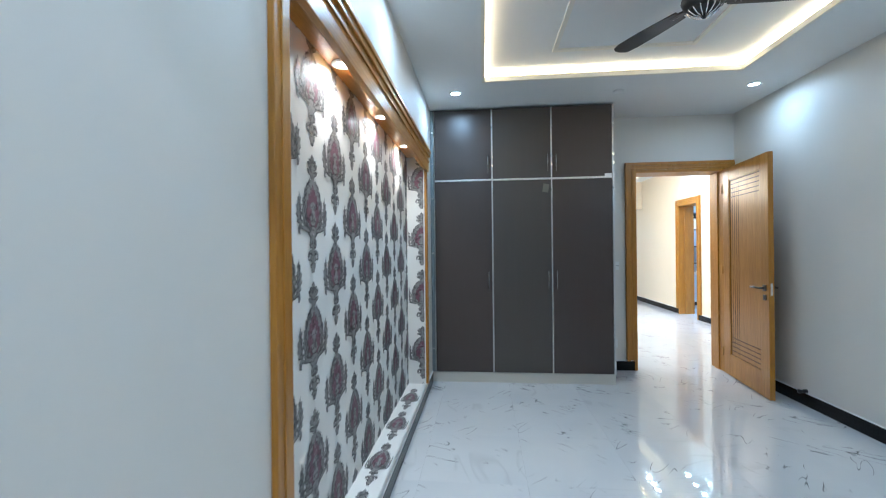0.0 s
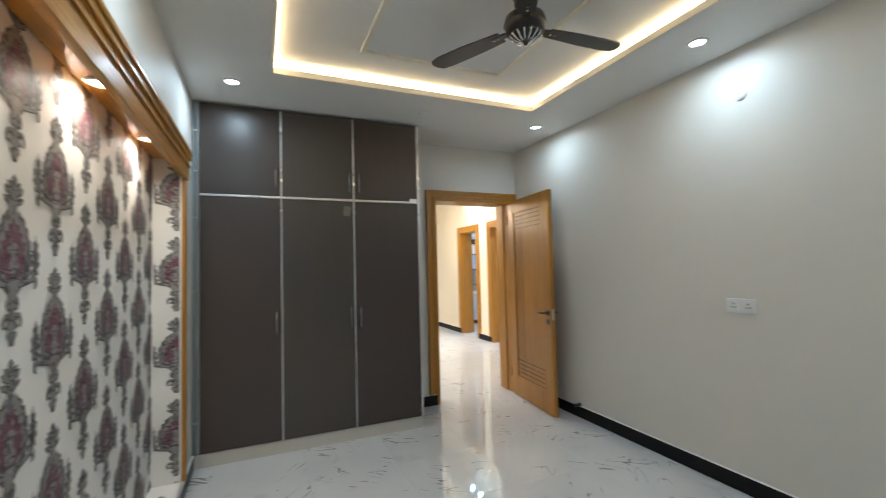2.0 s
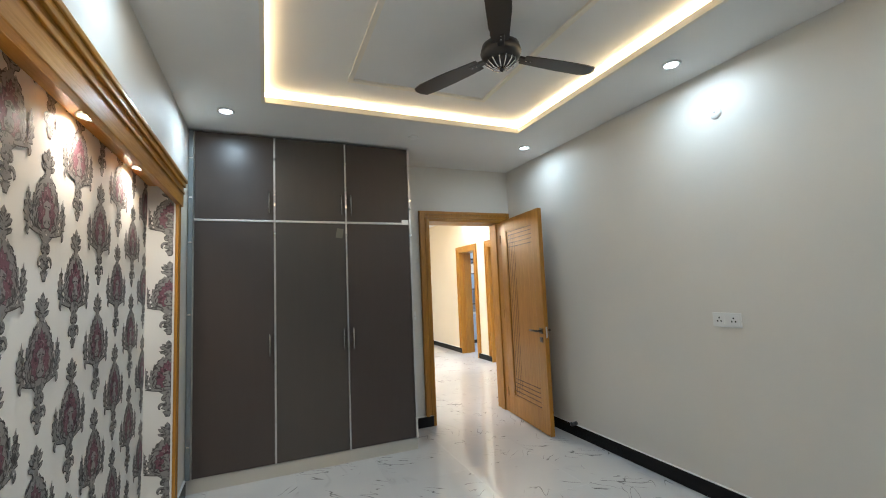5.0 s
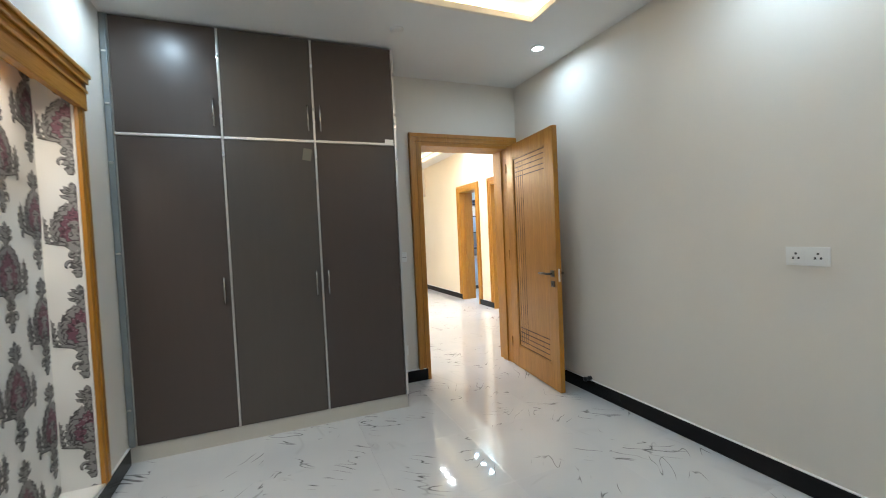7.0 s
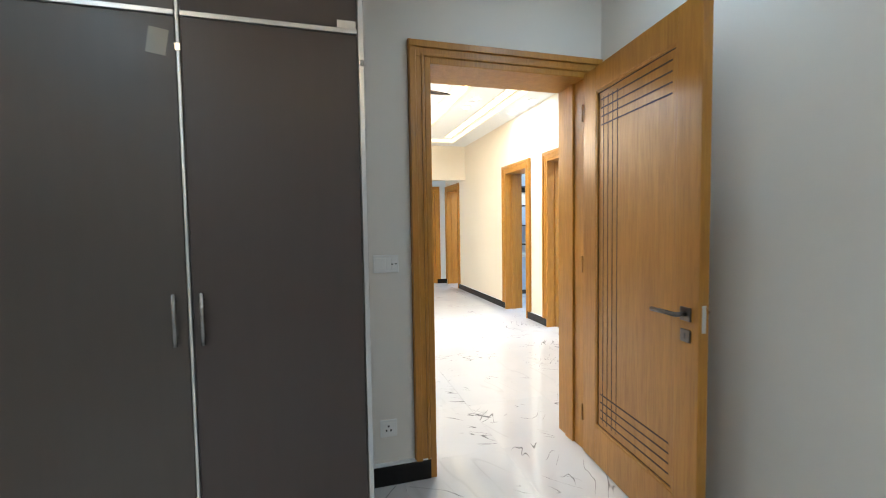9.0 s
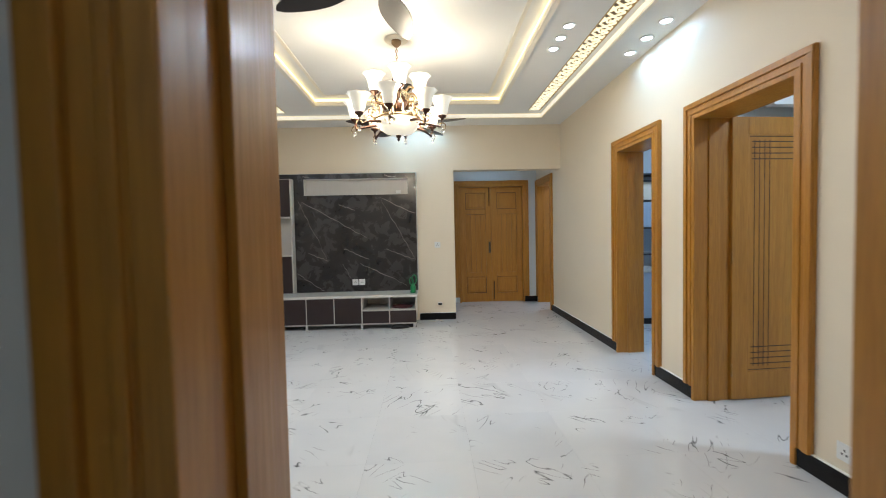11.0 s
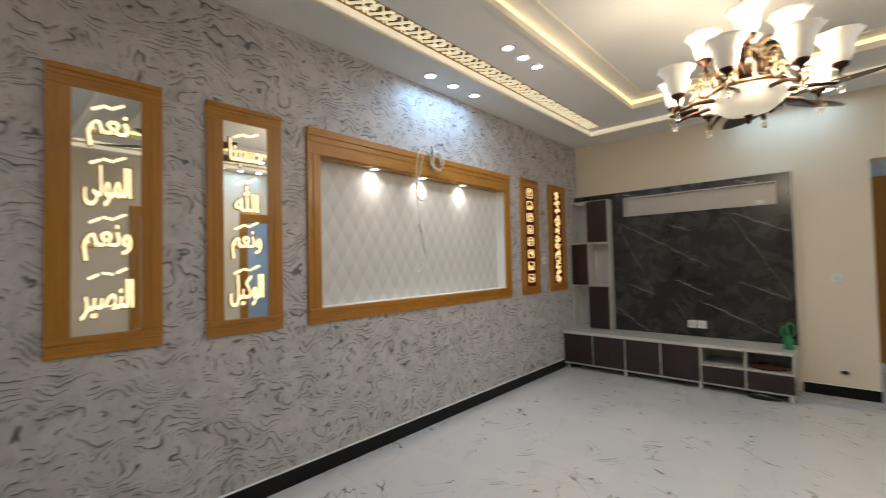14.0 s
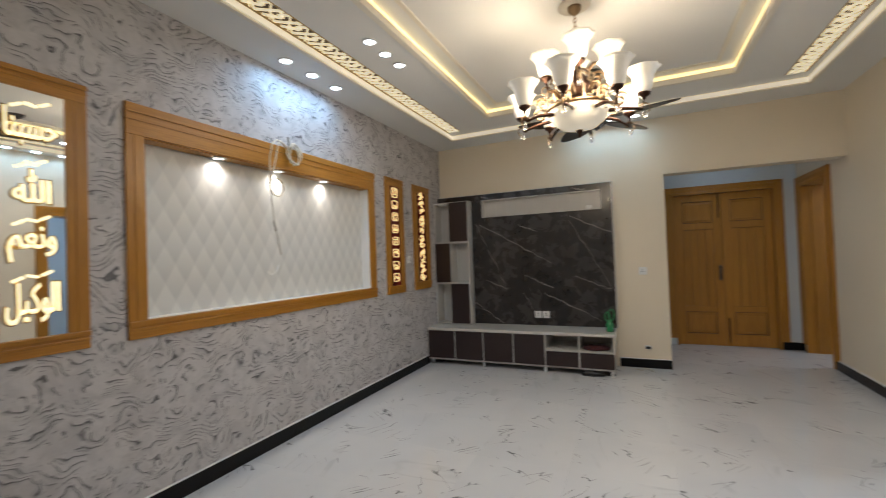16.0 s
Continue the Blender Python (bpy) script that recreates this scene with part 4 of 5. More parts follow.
for z in (0.32, 1.25, 1.78, 2.12, 2.42):
    part("hinge_cap", boxes(((0.006, -0.008, z), (0.028, -0.002, z + 0.012)), bevel=0.001), CHROME, wd)
# glints on the strips' tape, put in as small chrome tabs
for x in (0.034 + dw, 0.034 + 2 * dw, WW + 0.006):
    for z in (1.84, 2.08, 2.16, 2.45):
        part("tape_glint", boxes(((x - 0.008, -0.007, z), (x + 0.008, -0.0045, z + 0.022)), bevel=0.001), CHROME, wd)
part("sticker", moved(boxes(((-0.028, -0.0015, -0.04), (0.028, -0.0002, 0.04))), pose(0.034 + 1.90 * dw, 0, 1.865, 0, 9)), FILM, wd, "torn corner of protective film")
part("label_tag", boxes(((WW - 0.075, -0.0062, 1.964), (WW - 0.012, -0.0052, 1.990))), ALU, wd, "small metal tag")

# ---- small fittings ----


def socket(m, label, gangs=1, category="wall socket", group="wall sockets"):
    """A white plate on a wall; local x right, z up, y out of the wall towards -y."""
    s = thing("wall_socket", label, category, m, group)
    w = 0.085 * gangs
    part("plate", boxes(((-w / 2, -0.008, -0.043), (w / 2, 0.0, 0.043)), bevel=0.003), PLASTIC, s)
    for g in range(int(gangs)):
        cx = -w / 2 + 0.0425 + 0.085 * g
        part("insert", boxes(((cx - 0.03, -0.0105, -0.03), (cx + 0.03, -0.008, 0.03)), bevel=0.001), PLASTIC, s)
        for dx, dz in ((-0.011, -0.008), (0.011, -0.008), (0, 0.012)):
            part("pin_hole", boxes(((cx + dx - 0.004, -0.0112, dz - 0.005), (cx + dx + 0.004, -0.0104, dz + 0.005))), HOLE, s)
    return s


socket(pose(BED_R, -1.86, 1.11, 0, 0, -90), "white double wall socket on the bare cream bedroom wall", 2)
switch = thing("light_switch", "wide white switch plate beside the bedroom door lining", "light switch", pose(-0.205, BED_FRONT, 1.10))
part("plate", boxes(((-0.062, -0.008, -0.043), (0.062, 0.0, 0.043)), bevel=0.003), PLASTIC, switch)
for k in range(4):
    part("rocker", boxes(((-0.052 + 0.026 * k, -0.0115, -0.028), (-0.028 + 0.026 * k, -0.008, 0.028)), bevel=0.0015), PLASTIC, switch)
for dx in (0.024, 0.042):
    part("indicator_slit", boxes(((dx, -0.0122, -0.004), (dx + 0.010, -0.0114, 0.001))), HOLE, switch)
socket(pose(-0.21, BED_FRONT, 0.28), "white single socket low beside the bedroom door", 1)
socket(pose(LIV_L, 1.18, 0.295, 0, 0, 90), "white single socket low on the swirl wallpaper", 1)
socket(pose(0.36, LIV_TV, 1.11), "white switch plate on the cream television wall", 1)
socket(pose(LIV_R, 2.03, 0.20, 0, 0, -90), "white single socket low on the cream hall wall", 1)
socket(pose(LIV_L, 5.37, 1.34, 0, 0, 90), "small white switch between two lit wall panels", 1)
rose = thing("ceiling_rose", "small round white cable outlet high on the bedroom wall", "cable outlet", pose(BED_R, -1.918, 2.37, 0, -90))
part("cover", lathe([(0.0, 0.014), (0.026, 0.012), (0.034, 0.004), (0.035, 0.0), (0.0, 0.0)], 24), PLASTIC, rose)
part("cover_hole", boxes(((0.002, -0.006, 0.011), (0.012, 0.006, 0.016))), CABLE_GREY, rose)
stop = thing("door_stop", "small black magnetic door stop on the skirting", "door stop", pose(BED_R - 0.001, -0.42, 0.115, 0, -90))
part("body", lathe([(0.0, 0.0), (0.018, 0.0), (0.016, 0.02), (0.012, 0.045), (0.018, 0.05), (0.016, 0.062), (0.0, 0.064)], 16), BLACK, stop)
det = thing("smoke_detector", "flat round white ceiling plate near the wardrobe", "ceiling plate", pose(-0.38, -0.27, BED_H))
part("cover", lathe([(0.0, -0.012), (0.03, -0.011), (0.045, -0.004), (0.046, 0.0), (0.0, 0.0)], 24), PLASTIC, det)
plug = thing("wall_plug", "black plug in a low socket on the cream television wall", "plug", pose(0.38, LIV_TV, 0.235))
part("plate", boxes(((-0.035, -0.006, -0.02), (0.035, 0.0, 0.02)), bevel=0.002), PLASTIC, plug)
part("plug_body", boxes(((-0.028, -0.03, -0.016), (0.028, -0.006, 0.012)), bevel=0.004), BLACK, plug)

# ---- bedroom: sliding window ----
win = thing("window_1", "white aluminium sliding window with grey insect screen", "window", pose(0.0, -3.97, 0.0))
tagged(win, kind="structure")
part("window_frame", boxes(((-0.40, -0.05, 0.392), (-0.355, 0.04, 2.168)), ((0.955, -0.05, 0.392), (1.0, 0.04, 2.168)), ((-0.355, -0.05, 0.392), (0.955, 0.04, 0.435)), ((-0.355, -0.05, 2.128), (0.955, 0.04, 2.168)), bevel=0.004), WINDOW_WHITE, win)
for x0, x1, yy, mat in ((0.235, 0.955, -0.022, SCREEN), (-0.355, 0.300, 0.018, PANE)):
    sash = part("sash", boxes(((x0, yy - 0.016, 0.435), (x0 + 0.065, yy + 0.016, 2.128)), ((x1 - 0.06, yy - 0.016, 0.435), (x1, yy + 0.016, 2.128)), ((x0 + 0.065, yy - 0.016, 0.435), (x1 - 0.06, yy + 0.016, 0.495)), ((x0 + 0.065, yy - 0.016, 2.068), (x1 - 0.06, yy + 0.016, 2.128)), bevel=0.004), WINDOW_WHITE, win)
    part("pane", boxes(((x0 + 0.063, yy - 0.003, 0.493), (x1 - 0.058, yy + 0.003, 2.070))), mat, sash)
    part("seal", boxes(((x0 + 0.065, yy + 0.010, 0.495), (x0 + 0.071, yy + 0.0155, 2.068)), ((x1 - 0.066, yy + 0.010, 0.495), (x1 - 0.060, yy + 0.0155, 2.068))), SEAL, sash)
part("latch", boxes(((0.225, 0.034, 1.275), (0.285, 0.062, 1.33)), bevel=0.006), BLACK, win, "black sash latch")
part("pull_loop", tube([(0.235, 0.04, 1.275), (0.275, 0.055, 1.24), (0.285, 0.055, 1.18), (0.25, 0.05, 1.13), (0.20, 0.04, 1.13)], 0.006), PLASTIC, win)
structure("window_sill", boxes(((-0.399, -4.08, 0.376), (BED_R - 0.016, -3.845, 0.391)), bevel=0.003), STONE, "dark grey stone sill")
structure("backdrop_outside", boxes(((-6, -9.2, -1), (6, -9.0, 5))), WALL_BLUE)

# ---- hall: framed niche ----
HY0, HY1, HZ0, HZ1 = 2.40, 4.56, 1.06, 2.09
structure("wall_hall_niche_back", boxes(((-2.6, HY0, HZ0), (-2.275, HY1, HZ1))), RHOMBUS, "pale wallpaper with soft rhombus relief")
structure("wall_hall_niche_lining", merged(boxes(((-2.274, HY0 + 0.0005, HZ0 + 0.0005), (LIV_L, HY1 - 0.0005, HZ0 + 0.006))), boxes(((-2.274, HY1 - 0.006, HZ0 + 0.006), (LIV_L, HY1 - 0.0005, HZ1 - 0.001))),
                                           boxes(((-2.274, HY0 + 0.0005, HZ0 + 0.006), (LIV_L, HY0 + 0.006, HZ1 - 0.001)))), PAPER)


def wall_frame(label, y0, y1, z0, z1, b, top, group):
    """A stepped wooden frame on the papered wall; returns the thing, with local y along the wall from y0."""
    f = thing("wall_frame", label, "wall frame", pose(LIV_L, y0, z0), group)
    w, h = y1 - y0, z1 - z0
    part("side_bar", stepped_bar((0, b), (b, h - top), "x", 1), OAK, f)
    part("side_bar", stepped_bar((w - b, b), (w, h - top), "x", 1), OAK, f)
    part("bottom_bar", stepped_bar((0, 0), (w, b), "x", 1), OAK_Y, f)
    part("head_bar", stepped_bar((0, h - top), (w, h), "x", 1), OAK_Y, f)
    return f


big = wall_frame("large honey-coloured wooden frame round the pale hall niche", 2.30, 4.655, 0.965, 2.252, 0.098, 0.175, "hall wall frames")
part("soffit", boxes(((-0.094, 0.101, 1.105), (0.0, 2.258, 1.1245)), bevel=0.002), OAK_Y, big)
for y in (2.90, 3.415, 3.945):
    downlight(-2.228, y, 2.07, "small round spotlight under the hall niche head, warm white", HALL_NICHE_W, NEUTRAL, "hall niche spotlights", SPOTDISC, 0.030, 130)

# ---- hall: lit lettering panels ----


def text_bm(body, width, height, cx, cz, x, bold=0.03):
    """Letters as a solid, fitted into a box on a wall that faces +x."""
    c = bpy.data.curves.new("lettering", "FONT")
    c.body, c.extrude, c.offset, c.resolution_u = body, 0.0, bold, 2
    ob = new("lettering_source", c)
    bpy.context.view_layer.update()
    me = bpy.data.meshes.new_from_object(ob)
    bpy.data.objects.remove(ob)
    bm = bmesh.new()
    bm.from_mesh(me)
    bpy.data.meshes.remove(me)
    xs = [v.co.x for v in bm.verts]
    ys = [v.co.y for v in bm.verts]
    sx, sy = width / (max(xs) - min(xs)), height / (max(ys) - min(ys))
    mx, my = (max(xs) + min(xs)) / 2, (max(ys) + min(ys)) / 2
    for v in bm.verts:
        v.co = (x, cx + (v.co.x - mx) * sx, cz + (v.co.y - my) * sy)
    ext = bmesh.ops.extrude_face_region(bm, geom=bm.faces[:])
    for v in ext["geom"]:
        if isinstance(v, bmesh.types.BMVert):
            v.co.x += 0.006
    return bm


NIMA = "\uFEE2\uFECC\uFEE7"
MAWLA = "\uFEF0\uFEDF\uFEEE\uFEE4\uFEDF\uFE8D"
WANIMA = "\uFEE2\uFECC\uFEE7\uFEED"
NASEER = "\uFEAE\uFEF4\uFEBC\uFEE8\uFEDF\uFE8D"
HASBUNA = "\uFE8E\uFEE8\uFE92\uFEB4\uFEA3"
ALLAH = "\uFDF2"
WAKEEL = "\uFEDE\uFEF4\uFEDB\uFEEE\uFEDF\uFE8D"


def marks(cy, cz, span, x, count):
    """Short slanted vowel strokes over a word."""
    bm = bmesh.new()
    for k in range(count):
        y = cy - span / 2 + span * (k + 0.5) / count
        moved_bm = boxes(((x, -0.022, -0.006), (x + 0.006, 0.022, 0.006)), bevel=0.002)
        moved(moved_bm, Matrix.Translation((0, y, cz + 0.012 * ((k * 7) % 3 - 1))) @ Matrix.Rotation(radians(28 if k % 2 == 0 else -12), 4, "X"))
        bm = merged(bm, moved_bm)
    return bm


def mirror_panel(label, y0, y1, words):
    f = wall_frame(label, y0, y1, 0.965, 2.263, 0.088, 0.092, "hall wall frames")
    w, h = y1 - y0, 1.298
    part("mirror", boxes(((0.004, 0.086, 0.086), (0.010, w - 0.086, h - 0.090))), MIRROR, f, "mirror glass")
    cy = w / 2
    for k, (word, ww, hh) in enumerate(words):
        cz = h - 0.092 - 0.175 - 0.262 * k
        word_part = part("lettering", text_bm(word, ww, hh, cy, cz, 0.0125, 0.014), GOLDLIT, f, "backlit golden lettering")
        part("lettering_edge", text_bm(word, ww + 0.012, hh + 0.012, cy, cz, 0.0110, 0.034), GOLD, word_part)
        part("vowel_mark", marks(cy, cz + hh / 2 + 0.028, ww * 0.8, 0.0125, 3), GOLDLIT, word_part)
    return f


mirror_panel("honey-coloured wooden frame with mirror and backlit golden Arabic lettering", 1.065, 1.50, ((NIMA, 0.155, 0.165), (MAWLA, 0.175, 0.19), (WANIMA, 0.18, 0.17), (NASEER, 0.195, 0.18)))
mirror_panel("narrower wooden frame with mirror and backlit golden Arabic lettering", 1.702, 2.128, ((HASBUNA, 0.185, 0.16), (ALLAH, 0.135, 0.15), (WANIMA, 0.17, 0.16), (WAKEEL, 0.19, 0.18)))


def rounded_square(cy, cz, a, b, x, t):
    """A ring with rounded corners."""
    outer, inner = [], []
    for k in range(32):
        ang = 2 * math.pi * k / 32
        c, s = math.cos(ang), math.sin(ang)
        q = (abs(c) ** 5 + abs(s) ** 5) ** -0.2
        outer.append((cy + a * c * q, cz + b * s * q))
        inner.append((cy + (a - t) * c * q, cz + (b - t) * s * q))
    bm = bmesh.new()
    o0, i0 = [bm.verts.new((x, *p)) for p in outer], [bm.verts.new((x, *p)) for p in inner]
    o1, i1 = [bm.verts.new((x + 0.006, *p)) for p in outer], [bm.verts.new((x + 0.006, *p)) for p in inner]
    for k in range(32):
        j = (k + 1) % 32
        bm.faces.new((o1[k], o1[j], i1[j], i1[k]))
        bm.faces.new((o0[k], o0[j], o1[j], o1[k]))
        bm.faces.new((i0[j], i0[k], i1[k], i1[j]))
    return bm


def stroke(y0, z0, y1, z1, bend, x, r):
    pts = []
    for k in range(9):
        u = k / 8
        nx, nz = -(z1 - z0), (y1 - y0)
        s = math.sin(math.pi * u) * bend
        pts.append((x, y0 + (y1 - y0) * u + nx * s, z0 + (z1 - z0) * u + nz * s))
    return tube(pts, lambda u: r * (0.55 + 0.6 * math.sin(math.pi * u)), 6)


rng = random.Random(5)
p3 = wall_frame("narrow wooden frame with dark red panel and eight lit rounded emblems", 4.868, 5.252, 0.962, 2.262, 0.09, 0.09, "hall wall frames")
part("panel", boxes(((0.004, 0.088, 0.088), (0.010, 0.296, 1.212))), WINE, p3, "dark wine-red panel")
for k in range(8):
    cz = 1.140 - 0.137 * k
    em = part("emblem", rounded_square(0.192, cz, 0.058, 0.048 if k else 0.056, 0.0105, 0.008), GOLD_DIM, p3, "backlit golden emblem")
    part("emblem_stroke", merged(*[stroke(0.192 + rng.uniform(-0.035, -0.01), cz + rng.uniform(-0.03, 0.03), 0.192 + rng.uniform(0.01, 0.04), cz + rng.uniform(-0.03, 0.03), rng.uniform(-0.5, 0.5), 0.013, 0.0055) for _ in range(3)]), GOLD_DIM, em)
p4 = wall_frame("narrow wooden frame with dark red panel and a column of lit script", 5.492, 5.932, 0.962, 2.262, 0.10, 0.09, "hall wall frames")
part("panel", boxes(((0.004, 0.098, 0.088), (0.010, 0.342, 1.212))), WINE, p4, "dark wine-red panel")
for k in range(13):
    cz = 1.155 - 0.085 * k
    a = rng.uniform(-0.07, -0.02)
    part("script_stroke", merged(stroke(0.22 + a, cz + rng.uniform(-0.035, 0.035), 0.225 + a + rng.uniform(0.06, 0.12), cz + rng.uniform(-0.035, 0.035), rng.uniform(-0.6, 0.6), 0.013, 0.011),
                                 stroke(0.15 + rng.uniform(0, 0.03), cz - rng.uniform(0, 0.03), 0.29 - rng.uniform(0, 0.03), cz + rng.uniform(0, 0.03), rng.uniform(-0.35, 0.35), 0.0135, 0.009),
                                 stroke(0.225 + rng.uniform(-0.05, 0.05), cz - 0.035, 0.225 + rng.uniform(-0.05, 0.05), cz + 0.035, rng.uniform(-0.5, 0.5), 0.013, 0.009)), GOLD_DIM, p4)

# ---- hall: cable hanging over the niche frame ----
cb = thing("loose_cable", "coil of cream cable hanging from the niche frame's head", "cable", pose(-2.135, 3.28, 2.19))
cable_pts = []
for k in range(60):
    a = 2 * math.pi * k / 22
    r = 0.072 + 0.014 * math.sin(k * 0.31)
    cable_pts.append((0.014 + 0.010 * math.sin(k * 0.9), 0.20 + r * 0.75 * math.cos(a) + 0.02 * math.sin(k * 0.09), 0.0 + r * 1.15 * math.sin(a)))
part("coil", tube(cable_pts, 0.0065, 6), CABLE, cb)
part("strand", tube([(0.012, 0.15, 0.03), (0.014, 0.09, 0.075), (0.018, 0.03, 0.085), (0.022, -0.02, 0.05), (0.03, -0.055, -0.06), (0.03, -0.060, -0.20), (0.02, -0.045, -0.30)], 0.006, 6), CABLE, cb)
part("strand", tube([(0.012, 0.15, 0.045), (0.016, 0.07, 0.085), (0.022, 0.035, 0.06), (0.03, 0.005, -0.04), (0.03, -0.030, -0.17), (0.02, -0.055, -0.26)], 0.006, 6), CABLE, cb)
part("loop", tube([(0.025, 0.012 + 0.066 * math.cos(2 * math.pi * k / 20), -0.275 + 0.066 * math.sin(2 * math.pi * k / 20)) for k in range(20)], 0.006, 6, True), CABLE, cb)
part("tail", tube([(0.02, -0.045, -0.30), (0.02, -0.035, -0.42), (0.015, -0.012, -0.56), (0.01, 0.02, -0.66), (0.0, 0.055, -0.78)], 0.0045, 6), CABLE_GREY, cb)
part("knot", tube([(0.016, -0.022, -0.53), (0.016, -0.012, -0.565), (0.016, -0.002, -0.60)], 0.009, 8), CABLE_GREY, cb)
part("sleeve", tube([(0.0, 0.165, 0.03), (0.008, 0.16, 0.09), (0.012, 0.15, 0.135)], 0.010, 8), CABLE_GREY, cb)
part("stray_wire", tube([(-0.02, -0.06, -0.90), (-0.02, -0.02, -0.925), (-0.02, 0.03, -0.90), (-0.02, 0.05, -0.85)], 0.004, 6), PLASTIC, cb)

# ---- hall: television wall unit ----
tv = thing("tv_wall_panel", "black marble-look television panel with a white-lined slot, fixed over the low cabinet", "wall panel", pose(0.0, LIV_TV, 0.0))
TX0, TX1 = -1.68, 0.062
part("marble_sheet", wall_boxes("y", -0.10, -0.0015, TX0, TX1, 0.462, 2.158, [(-1.535, -0.055, 1.852, 2.085)]), MARBLE, tv)
part("upper_band", boxes(((-2.175, -0.10, 2.085), (TX0, -0.0015, 2.158))), MARBLE, tv)
slot = part("slot_lining", merged(boxes(((-1.535, -0.012, 1.852), (-0.055, -0.002, 2.085))), boxes(((-1.535, -0.112, 1.853), (-0.055, -0.012, 1.863))), boxes(((-1.535, -0.104, 2.074), (-0.055, -0.012, 2.084))),
                                  boxes(((-1.534, -0.104, 1.863), (-1.525, -0.012, 2.074))), boxes(((-0.065, -0.104, 1.863), (-0.056, -0.012, 2.074)))), WHITE_LAM, tv, "white slot lining")
part("slot_socket", boxes(((-0.23, -0.026, 1.868), (-0.16, -0.012, 1.915)), bevel=0.003), PLASTIC, slot)
part("edge_cap", boxes(((TX1, -0.102, 0.462), (TX1 + 0.012, -0.0015, 2.164)), ((-2.175, -0.102, 2.158), (TX1, -0.0015, 2.164))), WHITE_LAM, tv)
rv = random.Random(11)
for x0, z0, x1, z1 in ((-1.72, 1.80, -1.30, 0.92), (-1.66, 1.78, -0.72, 1.24), (-1.05, 1.08, -0.70, 0.92), (-0.82, 0.86, -0.12, 0.52), (-0.50, 1.82, 0.0, 0.90), (-0.48, 1.82, 0.0, 1.58),
                       (-1.78, 0.74, -1.36, 0.46), (-1.58, 1.02, -1.30, 0.90), (-1.12, 1.74, -0.88, 1.64), (-0.42, 1.06, -0.02, 0.90), (-1.08, 0.86, -0.98, 0.66), (-0.44, 2.16, -0.22, 2.10), (-1.64, 2.15, -1.52, 2.12)):
    x0, x1, z0, z1 = x0 * 0.965 + 0.03, x1 * 0.965 + 0.03, z0 * 0.975 + 0.03, z1 * 0.975 + 0.03
    n = 12
    pts = []
    for k in range(n + 1):
        u = k / n
        pts.append((x0 + (x1 - x0) * u + rv.uniform(-0.012, 0.012), z0 + (z1 - z0) * u + rv.uniform(-0.010, 0.010)))
    bm = bmesh.new()
    prev = None
    for k, (px, pz) in enumerate(pts):
        w = 0.0035 + 0.004 * rv.random() * math.sin(math.pi * k / n)
        cur = (bm.verts.new((px, -0.1008, pz - w)), bm.verts.new((px, -0.1008, pz + w)))
        if prev:
            bm.faces.new((prev[0], cur[0], cur[1], prev[1]))
        prev = cur
    part("marble_vein", bm, VEIN, tv)
socket(pose(-0.838, LIV_TV - 0.10, 0.597), "white single wall socket on the black marble sheet", 1, group="television sockets")
socket(pose(-0.742, LIV_TV - 0.10, 0.597), "white single wall socket on the black marble sheet", 1, group="television sockets")
lampette = thing("cable_outlet", "small white cable outlet at the panel's edge", "cable outlet", pose(-2.08, LIV_TV - 0.14, 2.045))
part("cover", boxes(((-0.05, -0.03, 0.0), (0.05, 0.03, 0.025)), bevel=0.006), PLASTIC, lampette)

shelf = thing("corner_shelf", "white corner shelf tower with three espresso doors set in chequer fashion", "shelf unit", pose(-2.178, LIV_TV, 0.463))
rows_z = (0.0, 0.54, 1.08, 1.62)
SD = 0.215
part("carcass", merged(boxes(((0.0, -0.012, 0.0), (0.480, -0.002, 1.62))), *[boxes(((0.0, -SD, z - 0.009), (0.480, -0.012, z + 0.009))) for z in (0.010, 0.54, 1.08, 1.61)],
                       boxes(((0.0, -SD, 0.019), (0.012, -0.012, 1.601)))), WHITE_LAM, shelf)
part("divider", boxes(((0.216, -SD + 0.002, 0.019), (0.229, -0.012, 1.601))), WHITE_LAM, shelf)
part("side_panel", boxes(((0.480, -SD - 0.012, 0.001), (0.497, -0.012, 1.62)), bevel=0.002), WHITE_LAM, shelf)
for colx, row in ((1, 0), (0, 1), (1, 2)):
    x0, x1 = (0.012, 0.221) if colx == 0 else (0.224, 0.479)
    part("door", boxes(((x0, -SD - 0.019, rows_z[row] + 0.012), (x1, -SD - 0.001, rows_z[row + 1] - 0.010)), bevel=0.002), ESPRESSO, shelf, "espresso gloss door")

base = thing("tv_cabinet", "long low television cabinet with espresso doors, white frame and short legs", "cabinet", pose(-2.178, LIV_TV, 0.0))
BW, BD = 2.225, 0.53
cell = BW / 6
part("top", boxes(((0, -BD - 0.01, 0.428), (BW + 0.01, -0.018, 0.461)), bevel=0.003), WHITE_LAM, base)
part("bottom", boxes(((0, -BD, 0.065), (BW, -0.018, 0.082))), WHITE_LAM, base)
part("back", boxes(((0, -0.03, 0.082), (BW, -0.018, 0.428))), WHITE_LAM, base)
for k in range(7):
    x = min(k * cell, BW - 0.014)
    part("upright", boxes(((x, -BD, 0.0821), (x + 0.014, -0.031, 0.4279))), WHITE_LAM, base)
for k in range(4):
    part("door", boxes(((k * cell + 0.016, -BD - 0.012, 0.084), ((k + 1) * cell - 0.002, -BD + 0.005, 0.425)), bevel=0.002), ESPRESSO, base, "espresso gloss door")
